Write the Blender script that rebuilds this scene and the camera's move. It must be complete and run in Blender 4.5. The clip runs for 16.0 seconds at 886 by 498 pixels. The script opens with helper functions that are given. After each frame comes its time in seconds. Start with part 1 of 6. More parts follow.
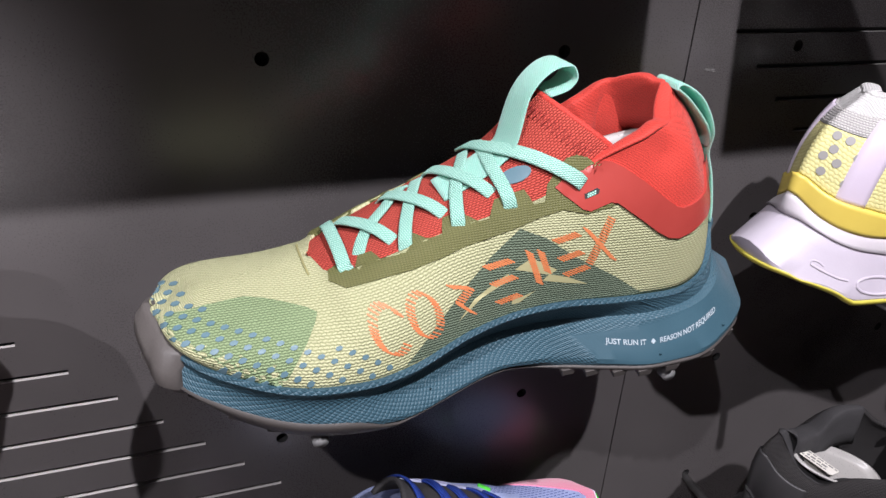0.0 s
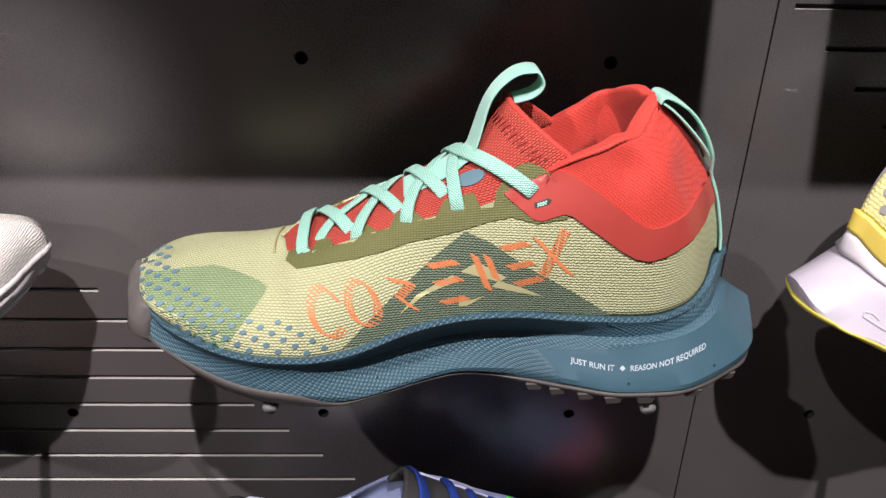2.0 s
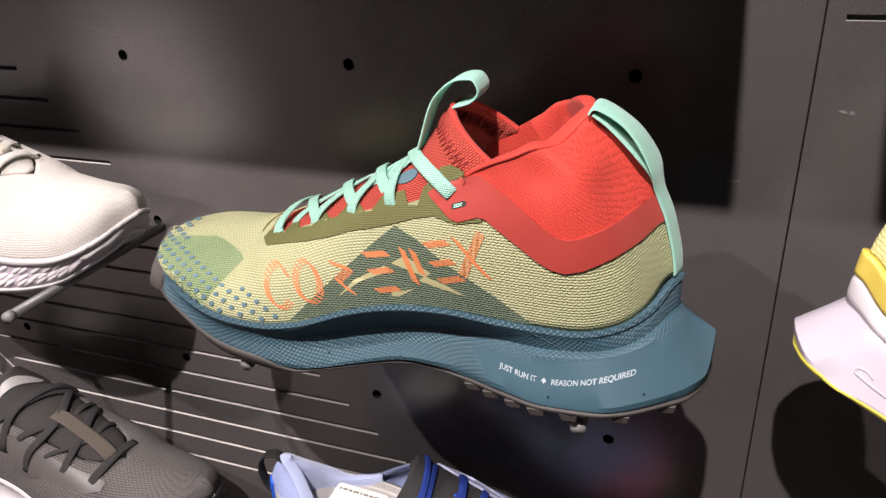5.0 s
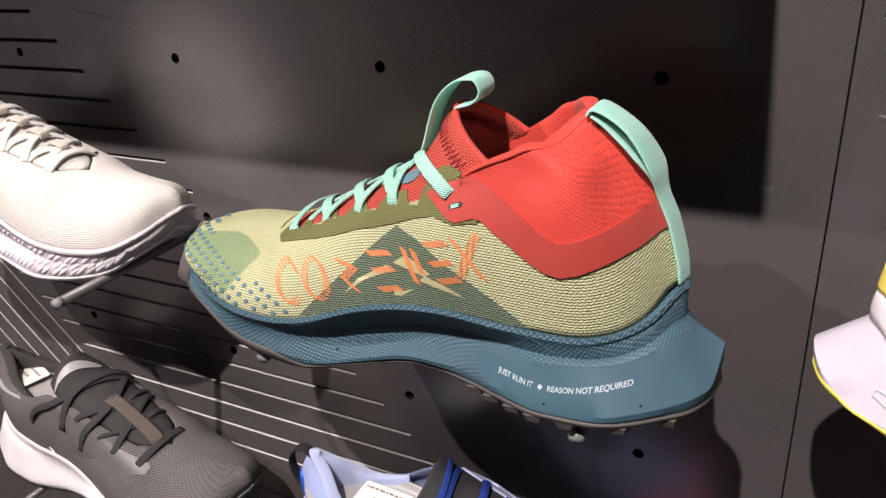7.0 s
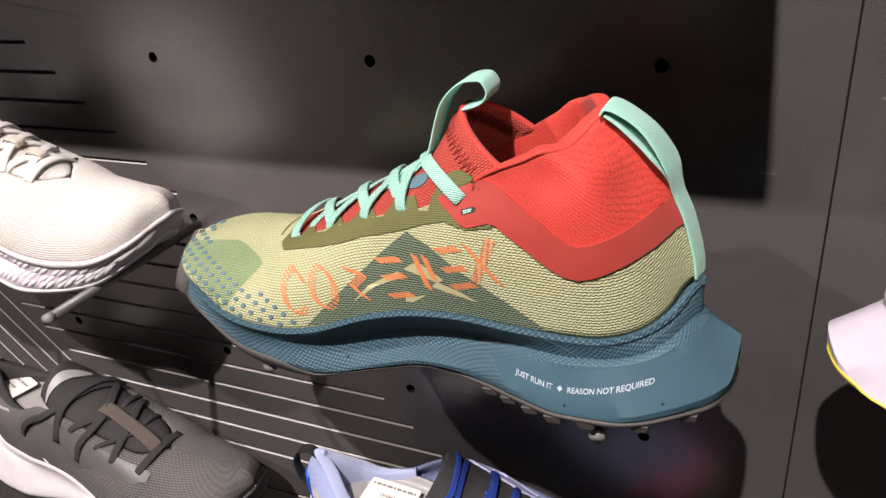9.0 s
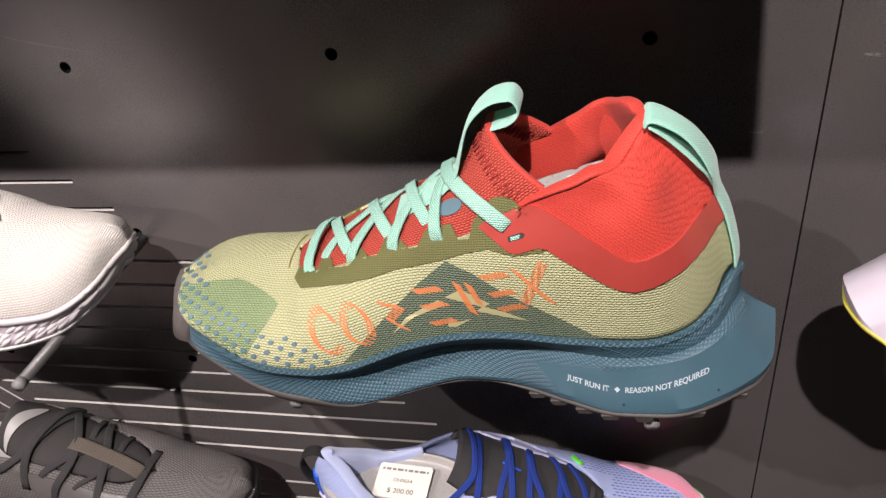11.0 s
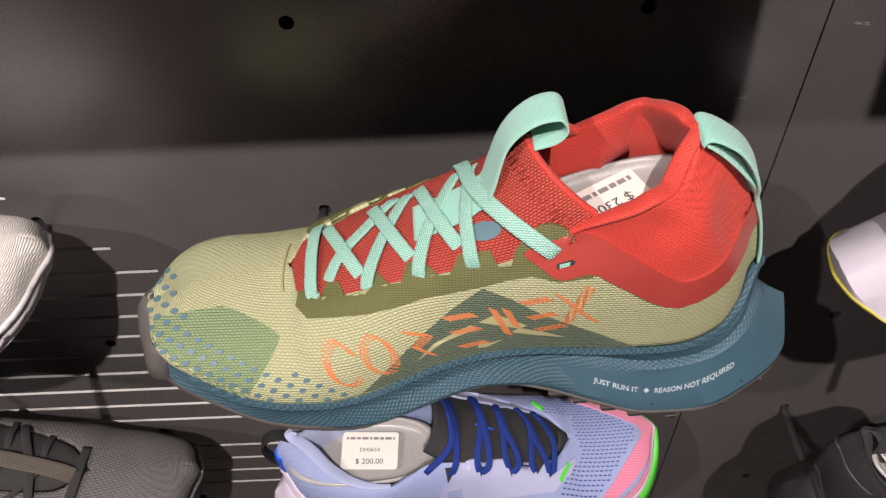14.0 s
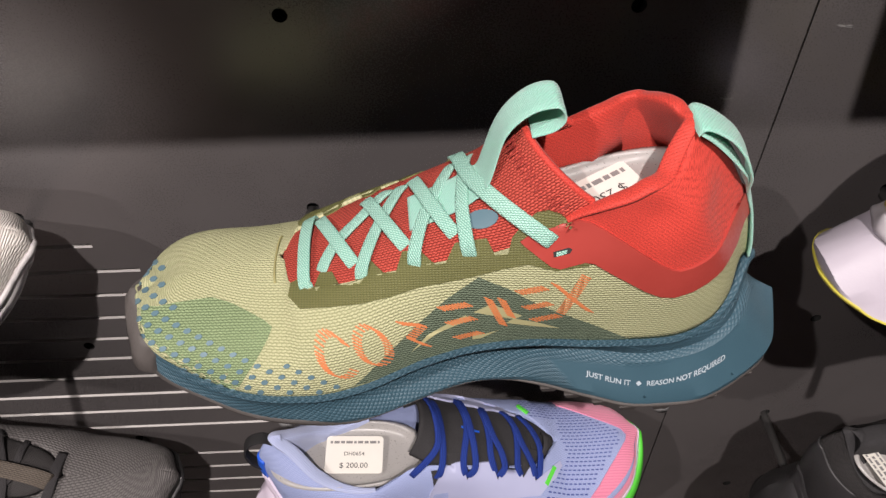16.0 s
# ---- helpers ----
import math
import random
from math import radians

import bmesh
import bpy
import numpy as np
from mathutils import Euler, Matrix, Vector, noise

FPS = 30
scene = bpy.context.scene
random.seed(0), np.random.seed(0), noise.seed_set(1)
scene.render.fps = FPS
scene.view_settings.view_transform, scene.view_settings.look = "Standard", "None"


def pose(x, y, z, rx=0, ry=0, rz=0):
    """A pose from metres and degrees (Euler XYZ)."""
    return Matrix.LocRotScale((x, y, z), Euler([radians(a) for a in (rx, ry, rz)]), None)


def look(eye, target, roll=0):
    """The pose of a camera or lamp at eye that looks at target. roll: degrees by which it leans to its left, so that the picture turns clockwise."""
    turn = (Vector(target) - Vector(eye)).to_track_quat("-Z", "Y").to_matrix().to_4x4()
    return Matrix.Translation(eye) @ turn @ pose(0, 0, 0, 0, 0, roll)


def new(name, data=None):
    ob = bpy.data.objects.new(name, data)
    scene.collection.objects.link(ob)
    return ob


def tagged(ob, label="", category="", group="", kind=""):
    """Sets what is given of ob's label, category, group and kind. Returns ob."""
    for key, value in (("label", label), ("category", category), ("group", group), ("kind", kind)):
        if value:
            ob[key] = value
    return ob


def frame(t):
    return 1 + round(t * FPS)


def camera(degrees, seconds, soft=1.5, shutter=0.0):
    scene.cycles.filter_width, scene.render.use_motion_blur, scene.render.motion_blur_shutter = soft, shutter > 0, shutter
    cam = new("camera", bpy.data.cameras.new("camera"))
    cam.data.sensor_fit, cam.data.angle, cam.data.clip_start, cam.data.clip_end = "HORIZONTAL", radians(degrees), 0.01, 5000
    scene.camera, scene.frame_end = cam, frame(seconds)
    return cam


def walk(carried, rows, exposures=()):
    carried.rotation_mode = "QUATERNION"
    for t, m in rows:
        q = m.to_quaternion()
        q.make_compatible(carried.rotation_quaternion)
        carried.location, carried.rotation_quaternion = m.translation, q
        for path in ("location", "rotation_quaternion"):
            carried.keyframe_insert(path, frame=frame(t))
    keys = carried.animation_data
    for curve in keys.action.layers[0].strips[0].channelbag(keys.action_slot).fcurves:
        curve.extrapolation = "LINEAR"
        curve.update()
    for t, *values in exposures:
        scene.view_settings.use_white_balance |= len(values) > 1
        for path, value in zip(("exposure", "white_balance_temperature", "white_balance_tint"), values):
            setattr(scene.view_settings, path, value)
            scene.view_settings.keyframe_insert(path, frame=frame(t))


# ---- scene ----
from mathutils.bvhtree import BVHTree

# ---------------------------------------------------------------- camera
cam = camera(60.9, 16.0, soft=1.45)
METRES = 0.530
START = pose(-0.0458, -0.3719, 1.4879, -26.906, -3.125, -19.779)
ROWS = [
    (0.0, 0.0, 0.0, 0.0, -0.0, 0.0, -0.0),
    (0.5, 0.0539, 0.0079, 0.0016, 4.67, 0.27, -1.66),
    (1.0, 0.1102, 0.0125, 0.0028, 9.17, 0.46, -3.37),
    (1.5, 0.1613, 0.0157, -0.0009, 13.36, 0.36, -5.08),
    (2.0, 0.2135, 0.0183, -0.0008, 17.34, 0.08, -6.66),
    (2.5, 0.2555, 0.0299, 0.002, 21.17, -0.37, -8.0),
    (3.0, 0.2952, 0.0451, 0.0067, 24.87, -0.88, -9.1),
    (5.5, 0.4884, 0.1219, 0.0322, 40.69, -2.5, -13.38),
    (6.0, 0.5006, 0.1324, 0.0352, 42.82, -2.86, -13.78),
    (6.5, 0.5112, 0.1494, 0.0395, 44.35, -3.19, -13.99),
    (7.0, 0.5167, 0.1591, 0.0407, 45.24, -3.39, -14.11),
    (7.5, 0.5153, 0.159, 0.0412, 45.53, -3.52, -14.1),
    (8.0, 0.5119, 0.156, 0.0435, 45.23, -3.72, -13.79),
    (8.5, 0.5007, 0.1489, 0.0493, 44.29, -4.17, -12.98),
    (9.0, 0.4808, 0.1413, 0.0586, 42.72, -4.99, -11.61),
    (11.5, 0.3095, 0.0747, 0.1559, 28.75, -13.02, -3.28),
    (12.0, 0.2736, 0.0744, 0.174, 25.82, -14.88, -2.77),
    (12.5, 0.2436, 0.071, 0.19, 23.3, -16.69, -2.68),
    (13.0, 0.2215, 0.0734, 0.2049, 21.38, -18.35, -2.92),
    (13.5, 0.1962, 0.0808, 0.2187, 19.92, -19.57, -3.3),
    (14.0, 0.1765, 0.0906, 0.2245, 18.81, -20.37, -3.74),
    (14.5, 0.1685, 0.0868, 0.2231, 18.05, -20.67, -4.17),
    (15.0, 0.1639, 0.0875, 0.2203, 17.5, -20.48, -4.49),
    (15.5, 0.1618, 0.0848, 0.2125, 17.14, -19.72, -4.66),
    (16.0, 0.1647, 0.0806, 0.202, 17.02, -18.73, -4.72),
]
walk(cam, [(t, START @ pose(METRES * x, METRES * y, METRES * z, 90 + pitch, roll, yaw)) for t, x, y, z, yaw, pitch, roll in ROWS],
     exposures=[(0.0, 0.0, 5850, 10), (1.5, 0.02, 6050, 10), (3.0, 0.05, 6350, 11), (5.5, 0.08, 6450, 11), (9.0, 0.06, 6450, 11), (11.5, -0.10, 6500, 12), (12.5, -0.24, 6500, 12), (14.0, -0.28, 6500, 11), (16.0, -0.28, 6450, 10)])

# ---------------------------------------------------------------- light
world = bpy.data.worlds.new("shop_air")
world.use_nodes = True
world.node_tree.nodes["Background"].inputs[0].default_value = (0.9, 0.86, 0.9, 1)
world.node_tree.nodes["Background"].inputs[1].default_value = 0.006
scene.world = world


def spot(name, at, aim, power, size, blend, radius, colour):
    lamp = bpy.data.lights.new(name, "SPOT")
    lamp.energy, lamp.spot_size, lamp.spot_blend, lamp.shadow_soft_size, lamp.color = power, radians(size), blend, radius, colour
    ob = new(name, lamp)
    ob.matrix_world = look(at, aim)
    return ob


WARM = (1.0, 0.905, 0.875)
for x, power in ((-0.85, 100), (0.13, 184), (1.30, 9)):
    spot("track_or_added_spot", (x, -1.10, 2.75), (x * 0.3 + 0.03, -0.06, 1.25), power, 58, 0.35, 0.014, WARM)
# added narrow beam, no such lamp known; paints a soft glow on the wall
spot("track_or_added_spot", (-0.9, -2.4, 2.75), (-0.140, 0, 1.372), 400, 3.0, 1.0, 0.03, WARM)
# added lamps, unseen: they light the room for its reflection in the panels
spot("added_wall_wash", (-1.2, -1.9, 2.8), (-2.2, -1.9, 0.6), 250, 75, 0.5, 0.05, WARM)
spot("added_wall_wash", (-1.2, -3.1, 2.8), (-2.0, -3.3, 0.2), 220, 80, 0.5, 0.05, WARM)
spot("added_floor_wash", (-1.6, -2.2, 2.8), (-1.65, -2.25, 0.0), 1300, 48, 0.6, 0.05, WARM)


# ---------------------------------------------------------------- materials
class Nodes:
    """A node material, built step by step."""

    def __init__(self, name, base=(0.5, 0.5, 0.5), rough=0.6, metal=0.0, **more):
        self.mat = bpy.data.materials.new(name)
        self.mat.use_nodes = True
        self.tree = self.mat.node_tree
        self.bsdf = self.tree.nodes["Principled BSDF"]
        self.set("Base Color", (*base, 1))
        self.set("Roughness", rough)
        self.set("Metallic", metal)
        for key, value in more.items():
            self.set(key.replace("_", " "), value)

    def set(self, socket, value):
        if isinstance(value, bpy.types.NodeSocket):
            self.tree.links.new(value, self.bsdf.inputs[socket])
        else:
            self.bsdf.inputs[socket].default_value = value

    def node(self, kind, **inputs):
        n = self.tree.nodes.new(kind)
        for key, value in inputs.items():
            sock = n.inputs[int(key[1:])] if key[0] == "i" and key[1:].isdigit() else n.inputs[key]
            if isinstance(value, bpy.types.NodeSocket):
                self.tree.links.new(value, sock)
            else:
                sock.default_value = value
        return n

    def math(self, op, a, b=0.0):
        n = self.node("ShaderNodeMath", i0=a, i1=b)
        n.operation = op
        return n.outputs[0]

    def coords(self, uv):
        n = self.tree.nodes.new("ShaderNodeTexCoord")
        return n.outputs["UV" if uv else "Object"]

    def noise(self, where, scale, detail=3.0, rough=0.55):
        return self.node("ShaderNodeTexNoise", Vector=where, Scale=scale, Detail=detail, Roughness=rough).outputs[0]

    def ramp(self, value, low, high, a, b):
        n = self.node("ShaderNodeMapRange", Value=value)
        n.inputs[1].default_value, n.inputs[2].default_value, n.inputs[3].default_value, n.inputs[4].default_value = low, high, a, b
        return n.outputs[0]

    def mix(self, fac, a, b):
        n = self.tree.nodes.new("ShaderNodeMix")
        n.data_type = "RGBA"
        for i, value in ((0, fac), (6, a), (7, b)):
            if isinstance(value, bpy.types.NodeSocket):
                self.tree.links.new(value, n.inputs[i])
            else:
                n.inputs[i].default_value = value if i == 0 else (*value, 1)
        return n.outputs[2]

    def bump(self, height, strength, distance):
        n = self.node("ShaderNodeBump", Height=height, Strength=strength, Distance=distance)
        self.set("Normal", n.outputs[0])


def mottled(name, a, b, rough, scale=40, metal=0.0, bump=0.1, grain=900, dist=0.0004, uv=False, **more):
    """A plain surface with broad mottling and fine grain."""
    m = Nodes(name, a, rough, metal, **more)
    w = m.coords(uv)
    broad = m.noise(w, scale, 4)
    fine = m.noise(w, grain, 2)
    m.set("Base Color", m.mix(m.ramp(broad, 0.3, 0.7, 0, 1), a, b))
    m.set("Roughness", m.ramp(fine, 0.3, 0.7, max(rough - 0.08, 0.02), min(rough + 0.08, 1)))
    m.bump(fine, bump, dist)
    return m.mat


def woven(name, light, dark, pitch_u, pitch_v, rough=0.75, depth=0.0006, stagger=True, sheen=0.0, warp=0.0, slant=0.0):
    """A mesh fabric of rows of small loops, shaded gaps painted dark; UV is in metres."""
    m = Nodes(name, light, rough)
    m.set("Sheen Weight", sheen)
    m.set("Specular IOR Level", 0.25)
    w = m.coords(True)
    wob = m.noise(w, 120, 2)
    loose = m.math("SUBTRACT", m.noise(w, 420, 3), 0.5)
    turn = m.node("ShaderNodeVectorRotate", Vector=w, Angle=slant)
    turn.rotation_type = "Z_AXIS"
    sep = m.node("ShaderNodeSeparateXYZ", Vector=turn.outputs[0])
    v = m.math("ADD", m.math("DIVIDE", sep.outputs[1], pitch_v), m.math("MULTIPLY", wob, 0.30 + warp))
    v = m.math("ADD", v, m.math("MULTIPLY", loose, 0.55))
    row = m.math("FLOOR", v)
    shift = m.math("MULTIPLY", row, 0.5 if stagger else 0.0)
    u = m.math("ADD", m.math("DIVIDE", sep.outputs[0], pitch_u), m.math("ADD", shift, m.math("MULTIPLY", loose, -0.5)))
    wave = m.math("MULTIPLY", m.math("SINE", m.math("MULTIPLY", m.math("DIVIDE", sep.outputs[0], pitch_u), math.tau)), 0.09)
    cu = m.math("ABSOLUTE", m.math("SINE", m.math("MULTIPLY", u, math.pi)))
    cv = m.math("ABSOLUTE", m.math("SINE", m.math("MULTIPLY", m.math("ADD", v, wave), math.pi)))
    knot = m.math("ADD", m.math("MULTIPLY", m.math("POWER", cu, 0.7), 0.75), 0.25)
    loop = m.math("MULTIPLY", knot, m.math("POWER", cv, 0.8))
    broad = m.noise(w, 30, 3)
    fibre = m.noise(w, 2600, 2)
    fac = m.math("ADD", m.ramp(loop, 0.12, 0.75, 0, 0.85), m.ramp(broad, 0.3, 0.7, -0.1, 0.15))
    fac = m.math("ADD", fac, m.ramp(fibre, 0.3, 0.7, -0.08, 0.08))
    m.set("Base Color", m.mix(fac, dark, light))
    m.bump(m.math("ADD", loop, m.math("MULTIPLY", fibre, 0.2)), 0.8, depth)
    return m.mat


def ribbed(name, light, dark, pitch, rough=0.8, depth=0.0004, angle=0.0, sheen=0.3, fleck=0.35, rib_mix=0.65):
    """A knit of fine slanting ribs; UV is in metres."""
    m = Nodes(name, light, rough)
    m.set("Sheen Weight", sheen)
    m.set("Specular IOR Level", 0.25)
    w = m.coords(True)
    sep = m.node("ShaderNodeSeparateXYZ", Vector=w)
    along = m.math("ADD", m.math("MULTIPLY", sep.outputs[0], math.sin(angle)), m.math("MULTIPLY", sep.outputs[1], math.cos(angle)))
    along = m.math("ADD", along, m.math("MULTIPLY", m.noise(w, 60, 2), 0.0006))
    rib = m.math("ABSOLUTE", m.math("SINE", m.math("MULTIPLY", along, math.pi / pitch)))
    grain = m.noise(w, 1900, 2, 0.7)
    broad = m.noise(w, 24, 3)
    fac = m.math("ADD", m.ramp(rib, 0.0, 0.9, 0.75 - rib_mix, 0.75), m.ramp(grain, 0.3, 0.7, -fleck, fleck))
    fac = m.math("ADD", fac, m.ramp(broad, 0.3, 0.7, -0.12, 0.12))
    m.set("Base Color", m.mix(fac, dark, light))
    m.bump(m.math("ADD", m.math("MULTIPLY", rib, rib_mix / 0.65), m.math("MULTIPLY", grain, 0.5)), 0.7, depth)
    return m.mat


def scaly(name, a, b, pitch_u, pitch_v, rough=0.5, depth=0.0005, heel=False):
    """Foam moulded with a net of small lozenges, which dies out on the heel's flank; UV is in metres."""
    m = Nodes(name, a, rough)
    w = m.coords(True)
    sep = m.node("ShaderNodeSeparateXYZ", Vector=w)
    u, v = m.math("DIVIDE", sep.outputs[0], pitch_u), m.math("DIVIDE", sep.outputs[1], pitch_v)
    p = m.math("ABSOLUTE", m.math("SINE", m.math("MULTIPLY", m.math("ADD", u, v), math.pi)))
    q = m.math("ABSOLUTE", m.math("SINE", m.math("MULTIPLY", m.math("SUBTRACT", u, v), math.pi)))
    cell = m.math("POWER", m.math("MULTIPLY", p, q), 0.45)
    mask = 1.0
    if heel:
        at = m.node("ShaderNodeSeparateXYZ", Vector=m.coords(False))
        low = m.math("MULTIPLY", m.math("MINIMUM", m.math("SUBTRACT", at.outputs[2], 0.027), 0.0), 1.2)
        rear = m.ramp(m.math("ADD", at.outputs[0], low), 0.025, 0.029, 0, 1)
        lip = m.math("ADD", m.math("MULTIPLY", m.math("MAXIMUM", m.math("SUBTRACT", at.outputs[0], 0.095), 0.0), 0.08), m.math("ADD", m.math("MULTIPLY", at.outputs[0], 0.19), 0.0156))
        mask = m.math("SUBTRACT", 1.0, m.math("MULTIPLY", rear, m.ramp(m.math("SUBTRACT", lip, at.outputs[2]), -0.0015, 0.0015, 0, 1)))
    h = m.math("MULTIPLY", cell, mask)
    broad = m.noise(m.coords(False), 35, 4)
    fine = m.noise(m.coords(False), 1500, 2)
    col = m.mix(m.ramp(broad, 0.3, 0.7, 0, 1), a, b)
    edge = m.math("MULTIPLY", m.ramp(cell, 0.15, 0.5, 0.22, 0.0), mask)
    m.set("Base Color", m.mix(edge, col, (b[0] * 1.6, b[1] * 1.5, b[2] * 1.5)))
    m.set("Roughness", m.ramp(fine, 0.3, 0.7, rough - 0.08, rough + 0.1))
    m.bump(m.math("ADD", h, m.math("MULTIPLY", fine, 0.08)), 0.75, depth)
    return m.mat


def coated(name, base, rough):
    """Powder-coated sheet steel, with smears and dust."""
    m = Nodes(name, base, rough)
    m.set("Specular IOR Level", 1.0)
    w = m.coords(False)
    smear, fine, dust = m.noise(w, 5, 4), m.noise(w, 1100, 2), m.noise(w, 60, 6, 0.7)
    col = m.mix(m.ramp(smear, 0.35, 0.65, 0, 1), base, tuple(c * 1.25 for c in base))
    m.set("Base Color", m.mix(m.ramp(dust, 0.62, 0.8, 0, 0.25), col, (0.12, 0.115, 0.11)))
    m.set("Roughness", m.math("ADD", m.ramp(smear, 0.3, 0.7, rough - 0.04, rough + 0.06), m.ramp(fine, 0.3, 0.7, -0.03, 0.03)))
    m.bump(fine, 0.12, 0.0002)
    return m.mat


PANEL = coated("black_powder_coat", (0.0770, 0.0705, 0.0700), 0.28)
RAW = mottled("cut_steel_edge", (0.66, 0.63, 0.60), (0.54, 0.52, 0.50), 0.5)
STEEL = mottled("grey_coated_steel", (0.125, 0.120, 0.118), (0.095, 0.092, 0.090), 0.45, metal=0.25)
OUTSOLE_RUBBER = mottled("dark_brown_rubber", (0.050, 0.044, 0.041), (0.066, 0.058, 0.054), 0.6, bump=0.2)
RUBBER_CAP = mottled("grey_plastic_cap", (0.22, 0.22, 0.22), (0.16, 0.16, 0.16), 0.5)
# near-black base stands in for the shade inside slots and peg holes
HOLE = mottled("cavity_shade_black", (0.008, 0.008, 0.008), (0.012, 0.012, 0.012), 0.9)
MESH_GREEN = woven("pale_olive_mesh", (0.54, 0.535, 0.322), (0.33, 0.345, 0.180), 0.0020, 0.0013, depth=0.0006)
MESH_DARK = woven("green_printed_mesh", (0.32, 0.41, 0.22), (0.17, 0.23, 0.115), 0.0018, 0.0011, depth=0.0008)
MESH_TEAL = woven("dark_green_printed_mesh", (0.17, 0.215, 0.145), (0.092, 0.122, 0.083), 0.0018, 0.0011, depth=0.0008)
OLIVE = woven("olive_coated_mesh", (0.165, 0.165, 0.062), (0.105, 0.108, 0.038), 0.0012, 0.0009, rough=0.5, depth=0.0003, stagger=False)
RED_KNIT = ribbed("red_knit", (0.66, 0.064, 0.045), (0.30, 0.023, 0.016), 0.0012, rough=0.6, depth=0.00030, angle=0.75, sheen=0.1, fleck=0.7, rib_mix=0.25)
RED_MESH = woven("red_tongue_mesh", (0.64, 0.105, 0.075), (0.22, 0.020, 0.015), 0.0017, 0.0011, depth=0.0008)
RED_FILM = mottled("red_bonded_film", (0.43, 0.060, 0.048), (0.385, 0.050, 0.040), 0.42, bump=0.05)
MINT = woven("mint_woven_lace", (0.52, 0.80, 0.69), (0.19, 0.48, 0.37), 0.0013, 0.0009, depth=0.0006, slant=0.6)
MINT_TAPE = ribbed("mint_woven_tape", (0.35, 0.68, 0.54), (0.25, 0.56, 0.43), 0.0010, angle=0.9, depth=0.0002)
for key, value in (("Subsurface Weight", 0.35), ("Subsurface Radius", (0.004, 0.008, 0.006)), ("Subsurface Scale", 1.0)):
    MINT_TAPE.node_tree.nodes["Principled BSDF"].inputs[key].default_value = value
FOAM_BLUE = scaly("blue_grey_foam", (0.038, 0.088, 0.120), (0.046, 0.102, 0.136), 0.0030, 0.0021, rough=0.52, heel=True)
BROWN_RUBBER = mottled("dark_taupe_rubber", (0.082, 0.073, 0.068), (0.105, 0.094, 0.088), 0.55, bump=0.2)
PALE_RUBBER = mottled("pale_taupe_rubber", (0.24, 0.22, 0.21), (0.19, 0.175, 0.165), 0.4, bump=0.1)
DOT_BLUE = mottled("blue_grey_print", (0.10, 0.18, 0.22), (0.12, 0.20, 0.24), 0.5)
ORANGE = mottled("orange_print", (0.68, 0.23, 0.085), (0.62, 0.20, 0.075), 0.55)
WHITE_INK = mottled("white_ink", (0.46, 0.53, 0.58), (0.42, 0.49, 0.54), 0.5)
PALE_INK = mottled("pale_olive_print", (0.45, 0.42, 0.22), (0.40, 0.38, 0.2), 0.6)
THREAD = mottled("red_thread", (0.30, 0.027, 0.021), (0.24, 0.021, 0.016), 0.7)
OLIVE_THREAD = mottled("olive_thread", (0.40, 0.38, 0.17), (0.30, 0.28, 0.12), 0.8)
PAPER = mottled("label_paper", (0.80, 0.77, 0.70), (0.76, 0.72, 0.66), 0.6)
INK = mottled("black_ink", (0.03, 0.03, 0.03), (0.05, 0.05, 0.05), 0.6)
FAINT_INK = mottled("faint_grey_ink", (0.20, 0.19, 0.19), (0.26, 0.25, 0.24), 0.6)
CLEAR = mottled("frosted_clear_plastic", (0.52, 0.50, 0.48), (0.48, 0.46, 0.44), 0.34, Transmission_Weight=0.3, bump=0.03)


# ---------------------------------------------------------------- builders
def part(name, bm, material, parent=None, label="", smooth=True):
    """Links a bmesh as one mesh object under a thing or a part."""
    mesh = bpy.data.meshes.new(name)
    bm.to_mesh(mesh)
    bm.free()
    if smooth:
        mesh.shade_smooth()
    for m in material if isinstance(material, (list, tuple)) else [material]:
        mesh.materials.append(m)
    ob = new(name, mesh)
    ob.parent = parent
    if label:
        ob["label"] = label
    return ob


def thing(name, label, category, place, group="", kind=""):
    ob = new(name)
    ob.empty_display_size = 0.02
    ob.matrix_world = place
    return tagged(ob, label, category, group, kind)


def box(bm, x0, x1, y0, y1, z0, z1, bevel=0.0):
    m = Matrix.Translation(((x0 + x1) / 2, (y0 + y1) / 2, (z0 + z1) / 2)) @ Matrix.Diagonal((x1 - x0, y1 - y0, z1 - z0, 1))
    made = bmesh.ops.create_cube(bm, size=1, matrix=m)
    if bevel:
        edges = list({e for v in made["verts"] for e in v.link_edges})
        bmesh.ops.bevel(bm, geom=edges, offset=bevel, segments=2, affect="EDGES")


def hermite(keys):
    """A smooth curve through (t, value) keys, without overshoot."""
    t = np.array([k[0] for k in keys], float)
    p = np.array([k[1] for k in keys], float)
    d = np.diff(p) / np.diff(t)
    m = np.concatenate(([d[0]], (d[:-1] + d[1:]) / 2, [d[-1]]))
    for i in range(1, len(t) - 1):
        if d[i - 1] * d[i] <= 0:
            m[i] = 0
        else:
            m[i] = math.copysign(min(abs(m[i]), 3 * abs(d[i - 1]), 3 * abs(d[i])), m[i])

    def at(x):
        x = min(max(x, t[0]), t[-1])
        i = min(int(np.searchsorted(t, x, "right")) - 1, len(t) - 2)
        h = t[i + 1] - t[i]
        u = (x - t[i]) / h
        return ((1 + 2 * u) * p[i] + u * h * m[i]) * (1 - u) ** 2 + ((3 - 2 * u) * p[i + 1] + (u - 1) * h * m[i + 1]) * u * u

    return at


